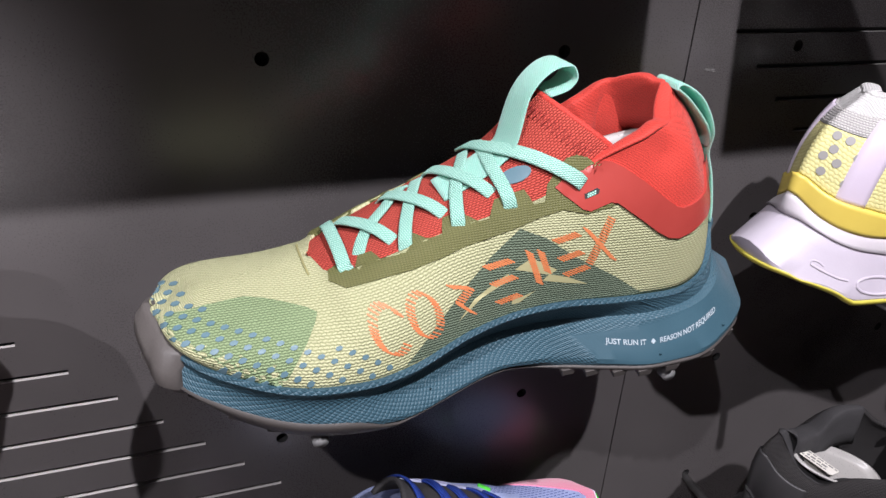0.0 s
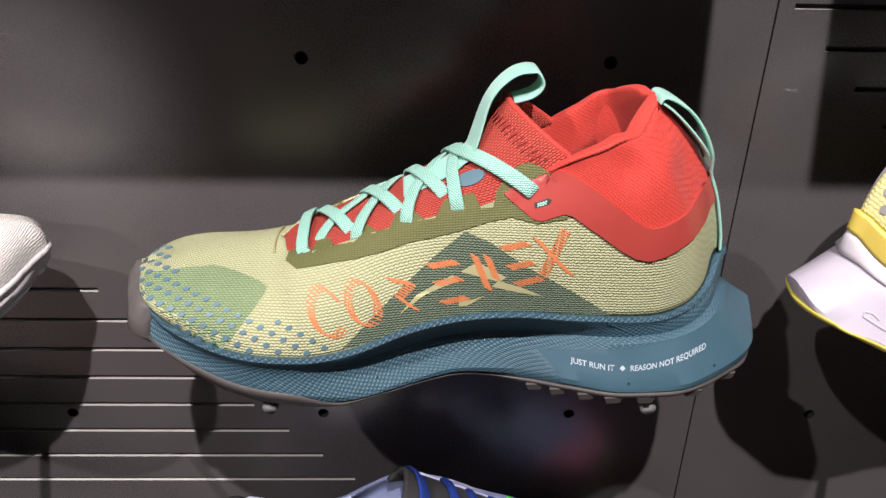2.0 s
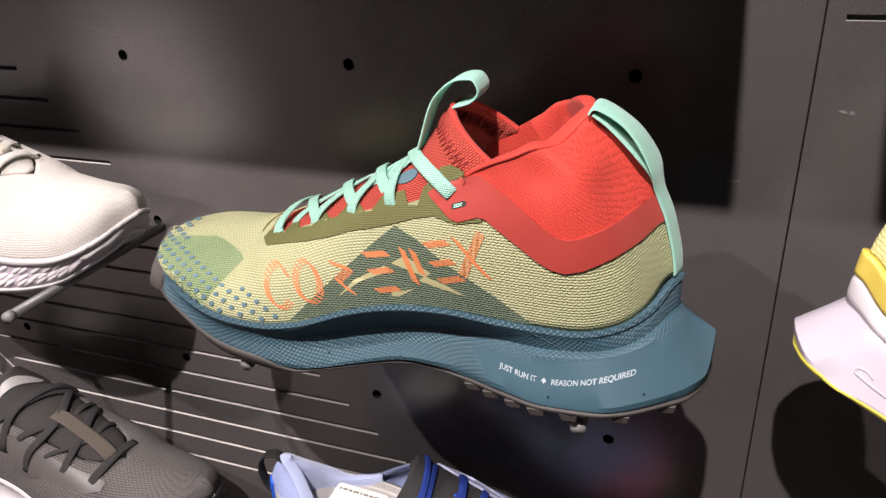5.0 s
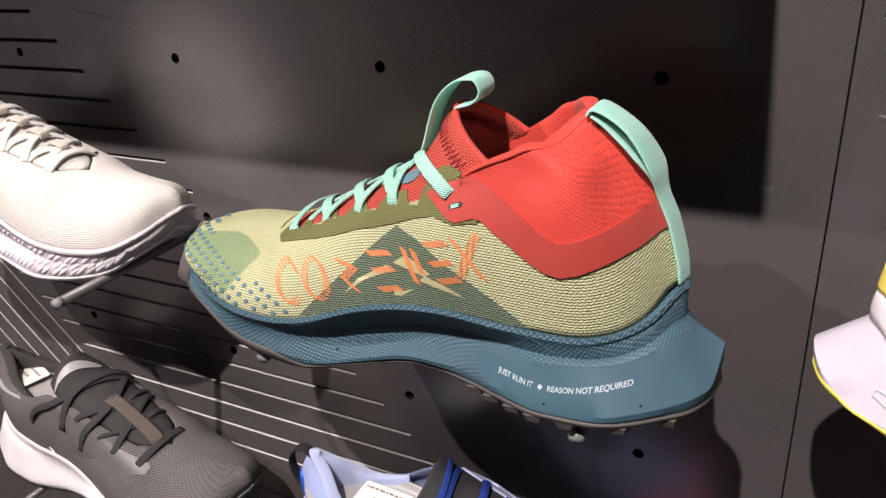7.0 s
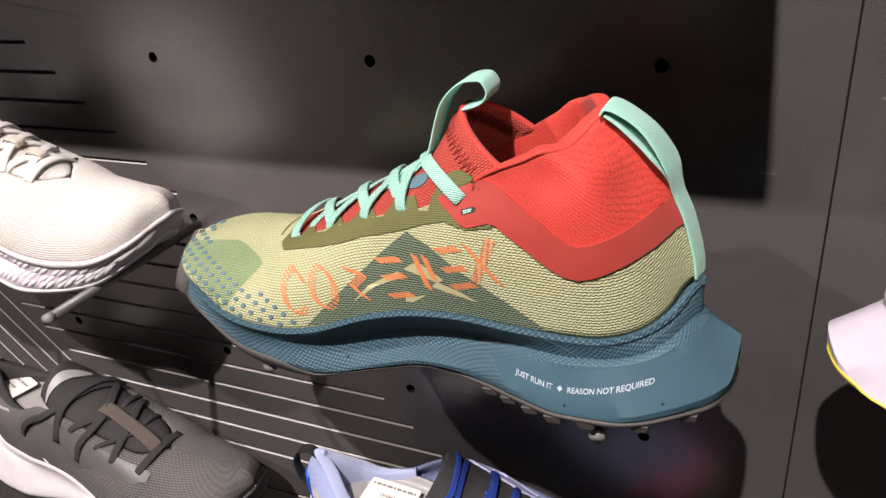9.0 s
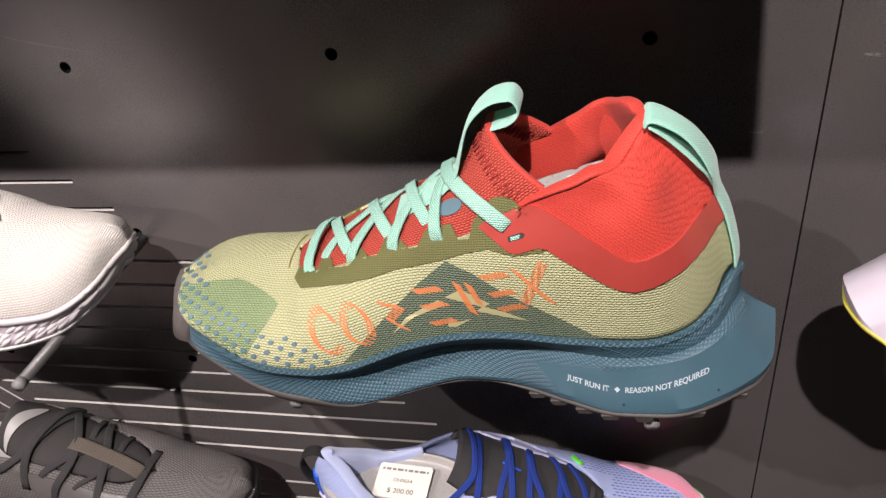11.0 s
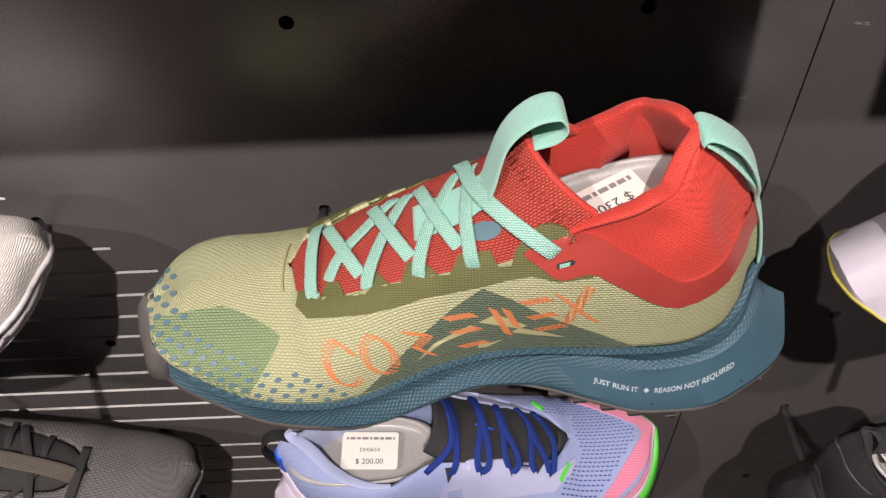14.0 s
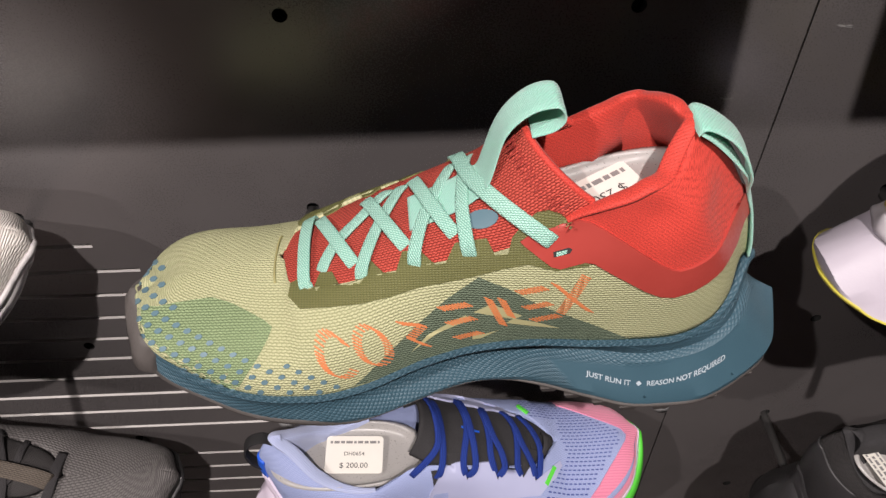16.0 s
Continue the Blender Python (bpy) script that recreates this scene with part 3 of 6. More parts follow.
def face_out(bm):
    bmesh.ops.recalc_face_normals(bm, faces=bm.faces)
    side = sum(f.normal.y * f.calc_area() for f in bm.faces if f.calc_center_median().y < -0.025)
    if side > 0:
        bmesh.ops.reverse_faces(bm, faces=bm.faces)


def make_upper(prof, ob, mat, collar_mat=None, split=None, thick=0.0022, ns=110, nv=26, label="", collar_label=""):
    """The upper's shell; above split(x) it becomes the collar, a part of its own. Returns a tree for laying things on it."""
    rows = upper_rows(prof, ns, nv)
    flat = []
    for r in rows:
        run = np.concatenate(([0], np.cumsum([(q - p).length for p, q in zip(r, r[1:])])))
        flat.append([(p.x, v) for p, v in zip(r, run)])
    bm = grid_mesh(rows, closed=True, weld=2e-5, uv_rows=flat)
    face_out(bm)
    tree = BVHTree.FromBMesh(bm)
    if split:
        top = bm.copy()
        bmesh.ops.delete(top, geom=[f for f in top.faces if f.calc_center_median().z < split(f.calc_center_median().x)], context="FACES")
        bmesh.ops.delete(bm, geom=[f for f in bm.faces if f.calc_center_median().z >= split(f.calc_center_median().x)], context="FACES")
        solid(part("collar", top, collar_mat, ob, collar_label), thick * 1.4)
    solid(part("upper", bm, mat, ob, label), thick)
    return tree


def make_tongue(prof, ob, mat, label="", rows=40, cols=28, thick=0.0028):
    keys = prof["tongue"]
    t = np.linspace(0, 1, len(keys))
    c = [hermite([(a, k[i]) for a, k in zip(t, keys)]) for i in range(5)]
    grid = []
    for i in range(rows + 1):
        q = i / rows
        e = Vector((c[0](q), c[1](q), c[2](q)))
        top = Vector((c[3](q), mid_at(c[3](q)), c[4](q)))
        g = far_side(e)
        m = (e + g) / 2
        grid.append([m + (e - m) * math.cos(a) + (top - m) * math.sin(a) ** 1.15 for a in (math.pi * j / cols for j in range(cols + 1))])
    bm = grid_mesh(grid)
    bmesh.ops.recalc_face_normals(bm, faces=bm.faces)
    if sum(f.normal.z for f in bm.faces) < 0:
        bmesh.ops.reverse_faces(bm, faces=bm.faces)
    tree = BVHTree.FromBMesh(bm)
    solid(part("tongue", bm, mat, ob, label), thick)
    return tree


def make_sole(prof, ob, mat, count=110, crease=26, label="", **kw):
    rows = sole_rows(prof, count, **kw)
    bm = grid_mesh(rows, closed=True, weld=1e-5)
    bmesh.ops.recalc_face_normals(bm, faces=bm.faces)
    tree = BVHTree.FromBMesh(bm)
    for e in bm.edges:
        if len(e.link_faces) == 2 and e.calc_face_angle() > radians(crease):
            e.smooth = False
    part("midsole", bm, mat, ob, label)
    return tree


def drape(name, outlines, trees, ob, mat, angle=0.0, lift=0.0005, cell=0.003, far=False, label="", skirt=True):
    """Thin pieces laid on a surface. Outlines are flat shapes of (x, h); h runs across the direction of laying, which
    slopes down by angle degrees towards the far side."""
    a = radians(angle)
    sgn = -1 if far else 1
    d = Vector((0, math.cos(a) * sgn, -math.sin(a)))
    e = Vector((0, math.sin(a) * sgn, math.cos(a)))
    out = bmesh.new()
    uvl = out.loops.layers.uv.new("UVMap")
    trees = trees if isinstance(trees, (list, tuple)) else [trees]
    for shape in outlines:
        bm = bmesh.new()
        vs = [bm.verts.new((x, h, 0)) for x, h in shape]
        try:
            bm.faces.new(vs)
        except ValueError:
            bm.free()
            continue
        xs, hs = [p[0] for p in shape], [p[1] for p in shape]
        for lo, hi, axis in ((min(xs), max(xs), Vector((1, 0, 0))), (min(hs), max(hs), Vector((0, 1, 0)))):
            n = int((hi - lo) / cell)
            for k in range(1, n + 1):
                bmesh.ops.bisect_plane(bm, geom=bm.verts[:] + bm.edges[:] + bm.faces[:], plane_co=axis * (lo + (hi - lo) * k / (n + 1)), plane_no=axis)
        bmesh.ops.triangulate(bm, faces=bm.faces)
        place = {}
        for v in bm.verts:
            start = Vector((v.co.x, 0, 0)) + e * v.co.y - d * 0.3
            if far:
                start.y += 2 * mid_at(v.co.x)
            best = None
            for tree in trees:
                hit = tree.ray_cast(start, d)
                if hit[0] is not None and (best is None or hit[3] < best[3]):
                    best = hit
            if best is None:
                near = trees[0].find_nearest(start + d * 0.26)
                best = (near[0], near[1], 0, 0)
            n = best[1] if best[1].dot(d) < 0 else -best[1]
            place[v] = (best[0], n)
        made = {v: out.verts.new(p + n * lift) for v, (p, n) in place.items()}
        for f in bm.faces:
            try:
                g = out.faces.new([made[v] for v in f.verts])
            except ValueError:
                continue
            for l, v in zip(g.loops, f.verts):
                l[uvl].uv = (v.co.x, v.co.y)
        if skirt:
            low = {}
            for ed in bm.edges:
                if len(ed.link_faces) == 1:
                    for v in ed.verts:
                        if v not in low:
                            p, n = place[v]
                            low[v] = (out.verts.new(p + n * lift), out.verts.new(p - n * 0.0004))
                    p, q = ed.verts
                    try:
                        g = out.faces.new((low[p][0], low[q][0], low[q][1], low[p][1]))
                    except ValueError:
                        continue
                    for l, v in zip(g.loops, (p, q, q, p)):
                        l[uvl].uv = (v.co.x, v.co.y)
        bm.free()
    bmesh.ops.recalc_face_normals(out, faces=out.faces)
    ps = part(name, out, mat, ob, label)
    return ps


trail = thing("trail_running_shoe", "olive-green and red mid-height trail running shoe on wall pegs", "shoe", pose(0.080, -0.091, 1.281))


def red_line(x):
    return RED_SPLIT(x)


RED_SPLIT = hermite([(0.0, 0.2), (0.020, 0.2), (0.0215, 0.097), (0.032, 0.095), (0.0435, 0.096), (0.055, 0.0885), (0.065, 0.081), (0.0765, 0.0763), (0.0865, 0.079), (0.094, 0.082), (0.103, 0.0855), (0.111, 0.089), (0.13, 0.092)])
on_upper = make_upper(TRAIL, trail, MESH_GREEN, RED_KNIT, red_line, label="pale olive woven mesh upper", collar_label="red knit sock collar")
on_tongue = make_tongue(TRAIL, trail, RED_MESH, "red mesh tongue")
on_sole = make_sole(TRAIL, trail, FOAM_BLUE, dip=0.0042, label="blue-grey foam midsole with fine scale texture")


# ---------------------------------------------------------------- details of the trail shoe
def split_h(points, angle):
    a = radians(angle)
    return [(x, z * math.cos(a) + y * math.sin(a)) for x, y, z in points]


# printed areas of the mesh
drape("green_toe_print", [[(-0.1400, 0.0160), (-0.1385, 0.0205), (-0.1330, 0.0215), (-0.1280, 0.0212), (-0.1202, 0.0226), (-0.1058, 0.0242), (-0.0983, 0.0220), (-0.0908, 0.0186), (-0.0834, 0.0148), (-0.0798, 0.0119), (-0.0815, 0.0075), (-0.0859, -0.0003), (-0.0927, -0.0098), (-0.0987, -0.0165), (-0.108, -0.0125), (-0.118, -0.0065), (-0.126, -0.0010), (-0.134, 0.0070)]],
      on_upper, trail, MESH_DARK, angle=45, lift=0.00012, skirt=False, label="green printed toe area")
drape("mountain_print", [[(-0.0487, 0.0317), (-0.0374, 0.0431), (-0.0236, 0.0568), (-0.0099, 0.0698), (0.0019, 0.0799), (0.0129, 0.0755), (0.0270, 0.0660), (0.0461, 0.0552), (0.0637, 0.0432), (0.040, 0.0438), (0.02, 0.0442), (0.0, 0.0428), (-0.02, 0.0392), (-0.035, 0.0345)]],
      on_upper, trail, MESH_TEAL, lift=0.00014, skirt=False, label="dark green mountain-shaped print")
drape("emblem", [
    [(-0.0250, 0.0450), (-0.0180, 0.0530), (-0.0030, 0.0615), (-0.0005, 0.0590), (-0.0145, 0.0530)],
    [(0.0000, 0.0630), (0.0070, 0.0675), (0.0190, 0.0610), (0.0165, 0.0590), (0.0250, 0.0565), (0.0350, 0.0520), (0.0235, 0.0540), (0.0130, 0.0565), (0.0155, 0.0590)],
    [(0.0000, 0.0505), (-0.0002, 0.0470), (0.0035, 0.0472), (0.0105, 0.0520), (0.0040, 0.0497), (0.0015, 0.0515)],
], on_upper, trail, PALE_INK, lift=0.00024, cell=0.004, skirt=False, label="pale zigzag emblem")


def hatched(paths, width, gap, slant):
    """Short slanting bars set side by side along flat paths."""
    out = []
    ca, sa = math.cos(slant), math.sin(slant)
    for path in paths:
        for (x0, z0), (x1, z1) in zip(path, path[1:]):
            n = max(1, int(math.hypot(x1 - x0, z1 - z0) / gap))
            for k in range(n):
                t = (k + 0.5) / n
                cx, cz = x0 + (x1 - x0) * t, z0 + (z1 - z0) * t
                l, w = width / 2, gap * 0.29
                out.append([(cx - l * ca + w * sa, cz - l * sa - w * ca), (cx + l * ca + w * sa, cz + l * sa - w * ca), (cx + l * ca - w * sa, cz + l * sa + w * ca), (cx - l * ca - w * sa, cz - l * sa + w * ca)])
    return out


def oval(cx, cz, rx, rz, a0=0, a1=360, n=20, lean=0.0):
    pts = []
    for k in range(n + 1):
        a = radians(a0 + (a1 - a0) * k / n)
        z = rz * math.sin(a)
        pts.append((cx + rx * math.cos(a) + lean * z, cz + z))
    return pts


marks = [
    oval(-0.0540, 0.0470, 0.0064, 0.0090, 35, 325, lean=-0.25),
    oval(-0.0395, 0.0505, 0.0058, 0.0088, lean=-0.25),
    [(-0.0290, 0.0600), (-0.0195, 0.0580), (-0.0250, 0.0525), (-0.0180, 0.0470)],
    [(-0.0130, 0.0650), (-0.0015, 0.0672)], [(-0.0100, 0.0575), (0.0005, 0.0600)], [(-0.0070, 0.0490), (0.0035, 0.0512)],
    [(0.0055, 0.0705), (0.0120, 0.0550)], [(0.0105, 0.0705), (0.0150, 0.0600)],
    [(0.0165, 0.0738), (0.0270, 0.0765)], [(0.0195, 0.0655), (0.0295, 0.0683)], [(0.0230, 0.0578), (0.0335, 0.0610)],
    [(0.0300, 0.0785), (0.0450, 0.0630)], [(0.0415, 0.0825), (0.0335, 0.0620)],
]
drape("orange_marking", hatched(marks, 0.0042, 0.0011, -0.50), on_upper, trail, ORANGE, lift=0.0003, cell=0.004, skirt=False, label="orange hatched print on the mesh")

# raised dots of the toe
dots = []
edge_top = hermite([(-0.1420, 0.046), (-0.134, 0.043), (-0.1294, 0.0380), (-0.1245, 0.0265), (-0.1190, 0.0180), (-0.1144, 0.0150), (-0.1069, 0.0105), (-0.0928, 0.0012), (-0.078, -0.0025), (-0.0634, -0.0066), (-0.044, -0.0158)])
edge_low = hermite([(-0.1420, 0.020), (-0.134, 0.0105), (-0.126, 0.0020), (-0.118, -0.0035), (-0.108, -0.0095), (-0.0987, -0.0145), (-0.088, -0.0160), (-0.066, -0.0172), (-0.044, -0.0160)])
for i in range(-4, 34):
    for j in range(-24, 14):
        x = -0.140 + 0.0047 * i + (0.00235 if j % 2 else 0)
        h = 0.030 - 0.0024 * i + 0.0056 * j + (-0.0012 if j % 2 else 0)
        if x > -0.046 or x < -0.1415 or not edge_low(x) < h < edge_top(x):
            continue
        r = 0.00155 - 0.0004 * (x + 0.14) / 0.095
        dots.append([(x + r * (1.15 * math.cos(a) + 0.2 * math.sin(a)), h + r * 0.78 * math.sin(a)) for a in (radians(60 * k + 15) for k in range(6))])
drape("toe_dots", dots, on_upper, trail, DOT_BLUE, angle=45, lift=0.0005, cell=0.01, label="raised blue-grey dots")

# bonded red film round the collar
film_low = [(0.0168, 0.0950), (0.0198, 0.0925), (0.0281, 0.0865), (0.0315, 0.0857), (0.0347, 0.0869), (0.0402, 0.0888), (0.0435, 0.0883), (0.0470, 0.0859), (0.0552, 0.0805), (0.0648, 0.0737), (0.0709, 0.0703), (0.0767, 0.0692), (0.0835, 0.0709), (0.0928, 0.0752), (0.1030, 0.0795)]
film_top = [(0.1030, 0.0932), (0.0941, 0.0889), (0.0865, 0.0862), (0.0807, 0.0841), (0.0762, 0.0834), (0.0727, 0.0843), (0.0656, 0.0889), (0.0540, 0.0973), (0.0461, 0.1022), (0.0406, 0.1048), (0.0373, 0.1052), (0.0275, 0.1015), (0.0215, 0.0990)]
for other in (False, True):
    drape("collar_film", [film_low + film_top], [on_upper, on_tongue], trail, RED_FILM, lift=0.0011, cell=0.0028, far=other, label="smooth red bonded film")
rows = upper_rows(TRAIL, 110, 80)
low_at = hermite([(x, z) for x, z in film_low[-6:]] + [(0.1085, 0.0830), (0.1130, 0.0850)])
top_at = hermite([(x, z) for x, z in film_top[4::-1]] + [(0.1045, 0.0945), (0.1085, 0.0968)])
strip = []
for r in rows:
    side = min(r, key=lambda p: abs(p.z - 0.084))
    if side.x > 0.099:
        fine = [r[i].lerp(r[i + 1], k / 6) for i in range(len(r) - 1) for k in range(6)]
        a = min((p for p in fine if p.z < 0.090), key=lambda p: abs(p.z - low_at(p.x)))
        b = min((p for p in fine if p.z > 0.086), key=lambda p: abs(p.z - top_at(p.x)))
        strip.append([min(fine, key=lambda p: abs(p.z - (a.z + (b.z - a.z) * k / 10))) for k in range(11)])
bm = grid_mesh(strip)
bmesh.ops.recalc_face_normals(bm, faces=bm.faces)
bm.normal_update()
sign = 1 if sum(v.normal.x for v in bm.verts) > 0 else -1
for v in bm.verts:
    v.co += v.normal * 0.0011 * sign
part("collar_film", bm, RED_FILM, trail, "smooth red bonded film")
drape("film_slot", [[(0.0288, 0.0905), (0.0345, 0.0925), (0.0352, 0.0940), (0.0340, 0.0946), (0.0286, 0.0925)]], on_upper, trail, INK, lift=0.0013, label="small lace slot")
drape("slot_lace", [[(0.0298, 0.0911), (0.0332, 0.0924), (0.0334, 0.0938), (0.0296, 0.0924)]], on_upper, trail, MINT, lift=0.0016)

# olive eyestay with cut scallops
stay = split_h([(-0.0725, -0.0205, 0.0612), (-0.0730, -0.0258, 0.0594), (-0.0679, -0.0323, 0.0589), (-0.0548, -0.0355, 0.0632), (-0.0433, -0.0368, 0.0660), (-0.0321, -0.0369, 0.0696), (-0.0210, -0.0364, 0.0738), (-0.0101, -0.0368, 0.0769), (0.0005, -0.0375, 0.0804), (0.0109, -0.0381, 0.0844), (0.0200, -0.0390, 0.0872), (0.0300, -0.0395, 0.0840), (0.0420, -0.0402, 0.0868), (0.0400, -0.038, 0.0920), (0.0300, -0.0334, 0.1015), (0.0228, -0.0317, 0.1030), (0.0179, -0.0320, 0.1010), (0.0140, -0.0329, 0.0955), (0.0125, -0.0363, 0.0901), (0.0078, -0.0358, 0.0892), (0.0049, -0.0318, 0.0943), (-0.0065, -0.0301, 0.0906), (-0.0103, -0.0338, 0.0839), (-0.0141, -0.0333, 0.0827), (-0.0205, -0.0270, 0.0851), (-0.0265, -0.0262, 0.0828), (-0.0290, -0.0316, 0.0776), (-0.0339, -0.0305, 0.0760), (-0.0394, -0.0239, 0.0770), (-0.0430, -0.0240, 0.0748), (-0.0460, -0.0306, 0.0700), (-0.0519, -0.0289, 0.0683), (-0.0549, -0.0224, 0.0690), (-0.0600, -0.0205, 0.0668), (-0.0625, -0.0262, 0.0640), (-0.0650, -0.0262, 0.0632), (-0.0684, -0.0195, 0.0632)], 45)
for other in (False, True):
    drape("eyestay", [stay], [on_upper, on_tongue], trail, OLIVE, angle=45, lift=0.0006, cell=0.003, far=other, label="olive coated eyestay")


def tube(points, r, name, mat, parent, sides=6, label=""):
    rows = []
    n = len(points)
    for i, p in enumerate(points):
        d = (Vector(points[min(i + 1, n - 1)]) - Vector(points[max(i - 1, 0)])).normalized()
        a = d.orthogonal().normalized()
        if rows:
            a = (last - d * last.dot(d)).normalized()
        last = a
        b = d.cross(a)
        rows.append([Vector(p) + (a * math.cos(t) + b * math.sin(t)) * r for t in (2 * math.pi * k / sides for k in range(sides + 1))])
    bm = grid_mesh(rows, weld=1e-7)
    bmesh.ops.recalc_face_normals(bm, faces=bm.faces)
    return part(name, bm, mat, parent, label)


def tongue_point(prof, q, a, lift=0.0):
    keys = prof["tongue"]
    t = np.linspace(0, 1, len(keys))
    c = [hermite([(u, k[i]) for u, k in zip(t, keys)])(q) for i in range(5)]
    e, top = Vector(c[:3]), Vector((c[3], mid_at(c[3]), c[4]))
    g = far_side(e)
    m = (e + g) / 2
    p = m + (e - m) * math.cos(a) + (top - m) * math.sin(a) ** 1.15
    n = ((e - m).normalized() * math.cos(a) + (top - m).normalized() * math.sin(a)).normalized()
    return p + n * lift


# stitched edge of the tongue
zag = [tongue_point(TRAIL, 0.965 if k % 2 else 0.915, math.pi * (0.06 + 0.88 * k / 60), -0.0031) for k in range(61)]
tube(zag, 0.00050, "tongue_stitching", THREAD, trail, label="red zigzag stitching")
zig = []
for k in range(61):
    a = math.pi * (0.06 + 0.88 * k / 60)
    zig.append(tongue_point(TRAIL, 0.955 if k % 2 else 0.915, a, 0.0002))
tube(zig, 0.00050, "tongue_stitching", THREAD, trail, label="red zigzag stitching")
tube([tongue_point(TRAIL, 0.995, math.pi * k / 40, -0.0012) for k in range(41)], 0.0016, "tongue_hem", RED_KNIT, trail, label="rolled red hem")
tube([tongue_point(TRAIL, 0.0, math.pi * k / 24, 0.0) + Vector((-0.003, 0, 0.0002)) for k in range(25)], 0.0005, "throat_stitching", OLIVE_THREAD, trail)
drape("tongue_badge", [[(0.0035 + 0.0058 * math.cos(a) + 0.001 * math.sin(a), 0.0512 + 0.0036 * math.sin(a)) for a in (2 * math.pi * k / 18 for k in range(18))]], on_tongue, trail, DOT_BLUE, angle=45, lift=0.0006, label="blue-grey oval badge")


def collar_roll(prof, ob, mat, r0=0.0022, s0=0.66, label="", name="collar_lining", deep=0.03, rear=0.0, spread=0.0):
    """The soft padded rim of the opening, which turns inwards and down."""
    T = rail(prof["top"])
    more = hermite(prof.get("widen", [(-0.2, 0.0), (0.2, 0.0)]))
    near = []
    for k in range(61):
        s = s0 + (1 - s0) * k / 60
        t, o = T(s), outward(T, s)
        r = r0 * (0.2 + 0.8 * min(1, k / 20)) * (1 + rear * max(0, (k - 40) / 20) ** 1.2)
        row = [t + o * 0.0002 - Vector((0, 0, 0.0012)), t + o * 0.0003] + [t - o * r + (o * math.cos(a) + Vector((0, 0, 0.3)) * math.sin(a)) * r for a in (math.pi * (0.10 + 0.9 * q / 8) for q in range(9))]
        row += [t - o * (r * 2.0 + 0.0006) + o * max(0, o.x) * spread * (d / deep) - Vector((0, 0, d)) for d in (r * 0.5, deep * 0.25, deep * 0.6, deep)]
        near.append(row)
    rise = hermite(prof.get("lifted", [(-0.2, 0.0), (0.2, 0.0)]))
    far = [[far_side(p, 0.88 + more(r[0].x)) + Vector((0, 0, rise(r[0].x))) for p in r] for r in near[-2::-1]]
    bm = grid_mesh(near + far)
    bmesh.ops.recalc_face_normals(bm, faces=bm.faces)
    return solid(part(name, bm, mat, ob, label), 0.0006, 0.0)


collar_roll(TRAIL, trail, RED_KNIT, 0.0030, 0.64, "soft red knit rim and lining", rear=-0.35, spread=0.018)


def lace(trees, ob, mat, path, lifts, width=0.0057, thick=0.0013):
    """A flat lace through (x, y) points, laid over what is below it; lifts: its height above that along its run."""
    run = np.concatenate(([0], np.cumsum([math.dist(p, q) for p, q in zip(path, path[1:])])))
    run /= run[-1]
    fx, fy, f = (hermite(list(zip(run, [p[0] for p in path]))), hermite(list(zip(run, [p[1] for p in path]))), hermite(lifts))
    pts, ups = [], []
    for k in range(25):
        t = k / 24
        x, y = fx(t), fy(t)
        best = None
        for tree in trees:
            hit = tree.ray_cast(Vector((x, y, 0.3)), Vector((0, 0, -1)))
            if hit[0] is not None and hit[0].z > 0.05 and (best is None or hit[0].z > best[0].z):
                best = hit
        if best is None:
            continue
        n = best[1] if best[1].z > 0 else -best[1]
        pts.append((best[0], n, f(t)))
    for _ in range(3):
        ups = [p[1] for p in pts]
        pts = [(p[0], (ups[max(i - 1, 0)] + p[1] * 2 + ups[min(i + 1, len(ups) - 1)]).normalized(), p[2]) for i, p in enumerate(pts)]
    return ribbon([p + n * h for p, n, h in pts], [n for p, n, h in pts], width, thick, "lace", mat, ob, steps=2)


beds = [on_upper, on_tongue]
OUT = ((0, -0.0028), (0.07, 0.0016), (0.16, 0.0022), (0.5, 0.0016), (0.85, 0.0010), (1, -0.0020))     # out of an eyelet, below the others
DIVE = ((0, -0.0022), (0.10, 0.0006), (0.25, 0.0026), (0.5, 0.0032), (0.8, 0.0024), (1, -0.0020))    # from below the eyestay, over the others
for path, lifts in (
    ([(-0.0612, -0.0215), (-0.0537, -0.0098), (-0.0425, 0.0001), (-0.0290, 0.0145)], ((0, -0.0022), (0.10, 0.0004), (0.5, 0.0014), (0.85, 0.0010), (1, -0.0020))),
    ([(-0.0436, -0.0305), (-0.0366, -0.0124), (-0.0283, 0.0050), (-0.0240, 0.0145)], OUT),
    ([(-0.0226, -0.0330), (-0.0175, -0.0161), (-0.0078, 0.0037), (-0.0030, 0.0145)], OUT),
    ([(-0.0012, -0.0356), (-0.0025, -0.0184), (-0.0004, 0.0043), (0.0010, 0.0135)], OUT),
    ([(-0.0450, -0.0240), (-0.0520, -0.0100), (-0.0587, 0.0033), (-0.0640, 0.0148)], DIVE),
    ([(-0.0243, -0.0252), (-0.0324, -0.0097), (-0.0411, 0.0091), (-0.0438, 0.0150)], DIVE),
    ([(-0.0055, -0.0285), (-0.0134, -0.0122), (-0.0226, 0.0138), (-0.0232, 0.0158)], DIVE),
    ([(-0.0656, -0.0265), (-0.0657, -0.0060), (-0.0655, 0.0120), (-0.0655, 0.0155)], ((0, -0.0028), (0.08, 0.0018), (0.3, 0.0034), (0.6, 0.0040), (0.9, 0.0026), (1, -0.0020))),
):
    lace(beds, trail, MINT, path, lifts)
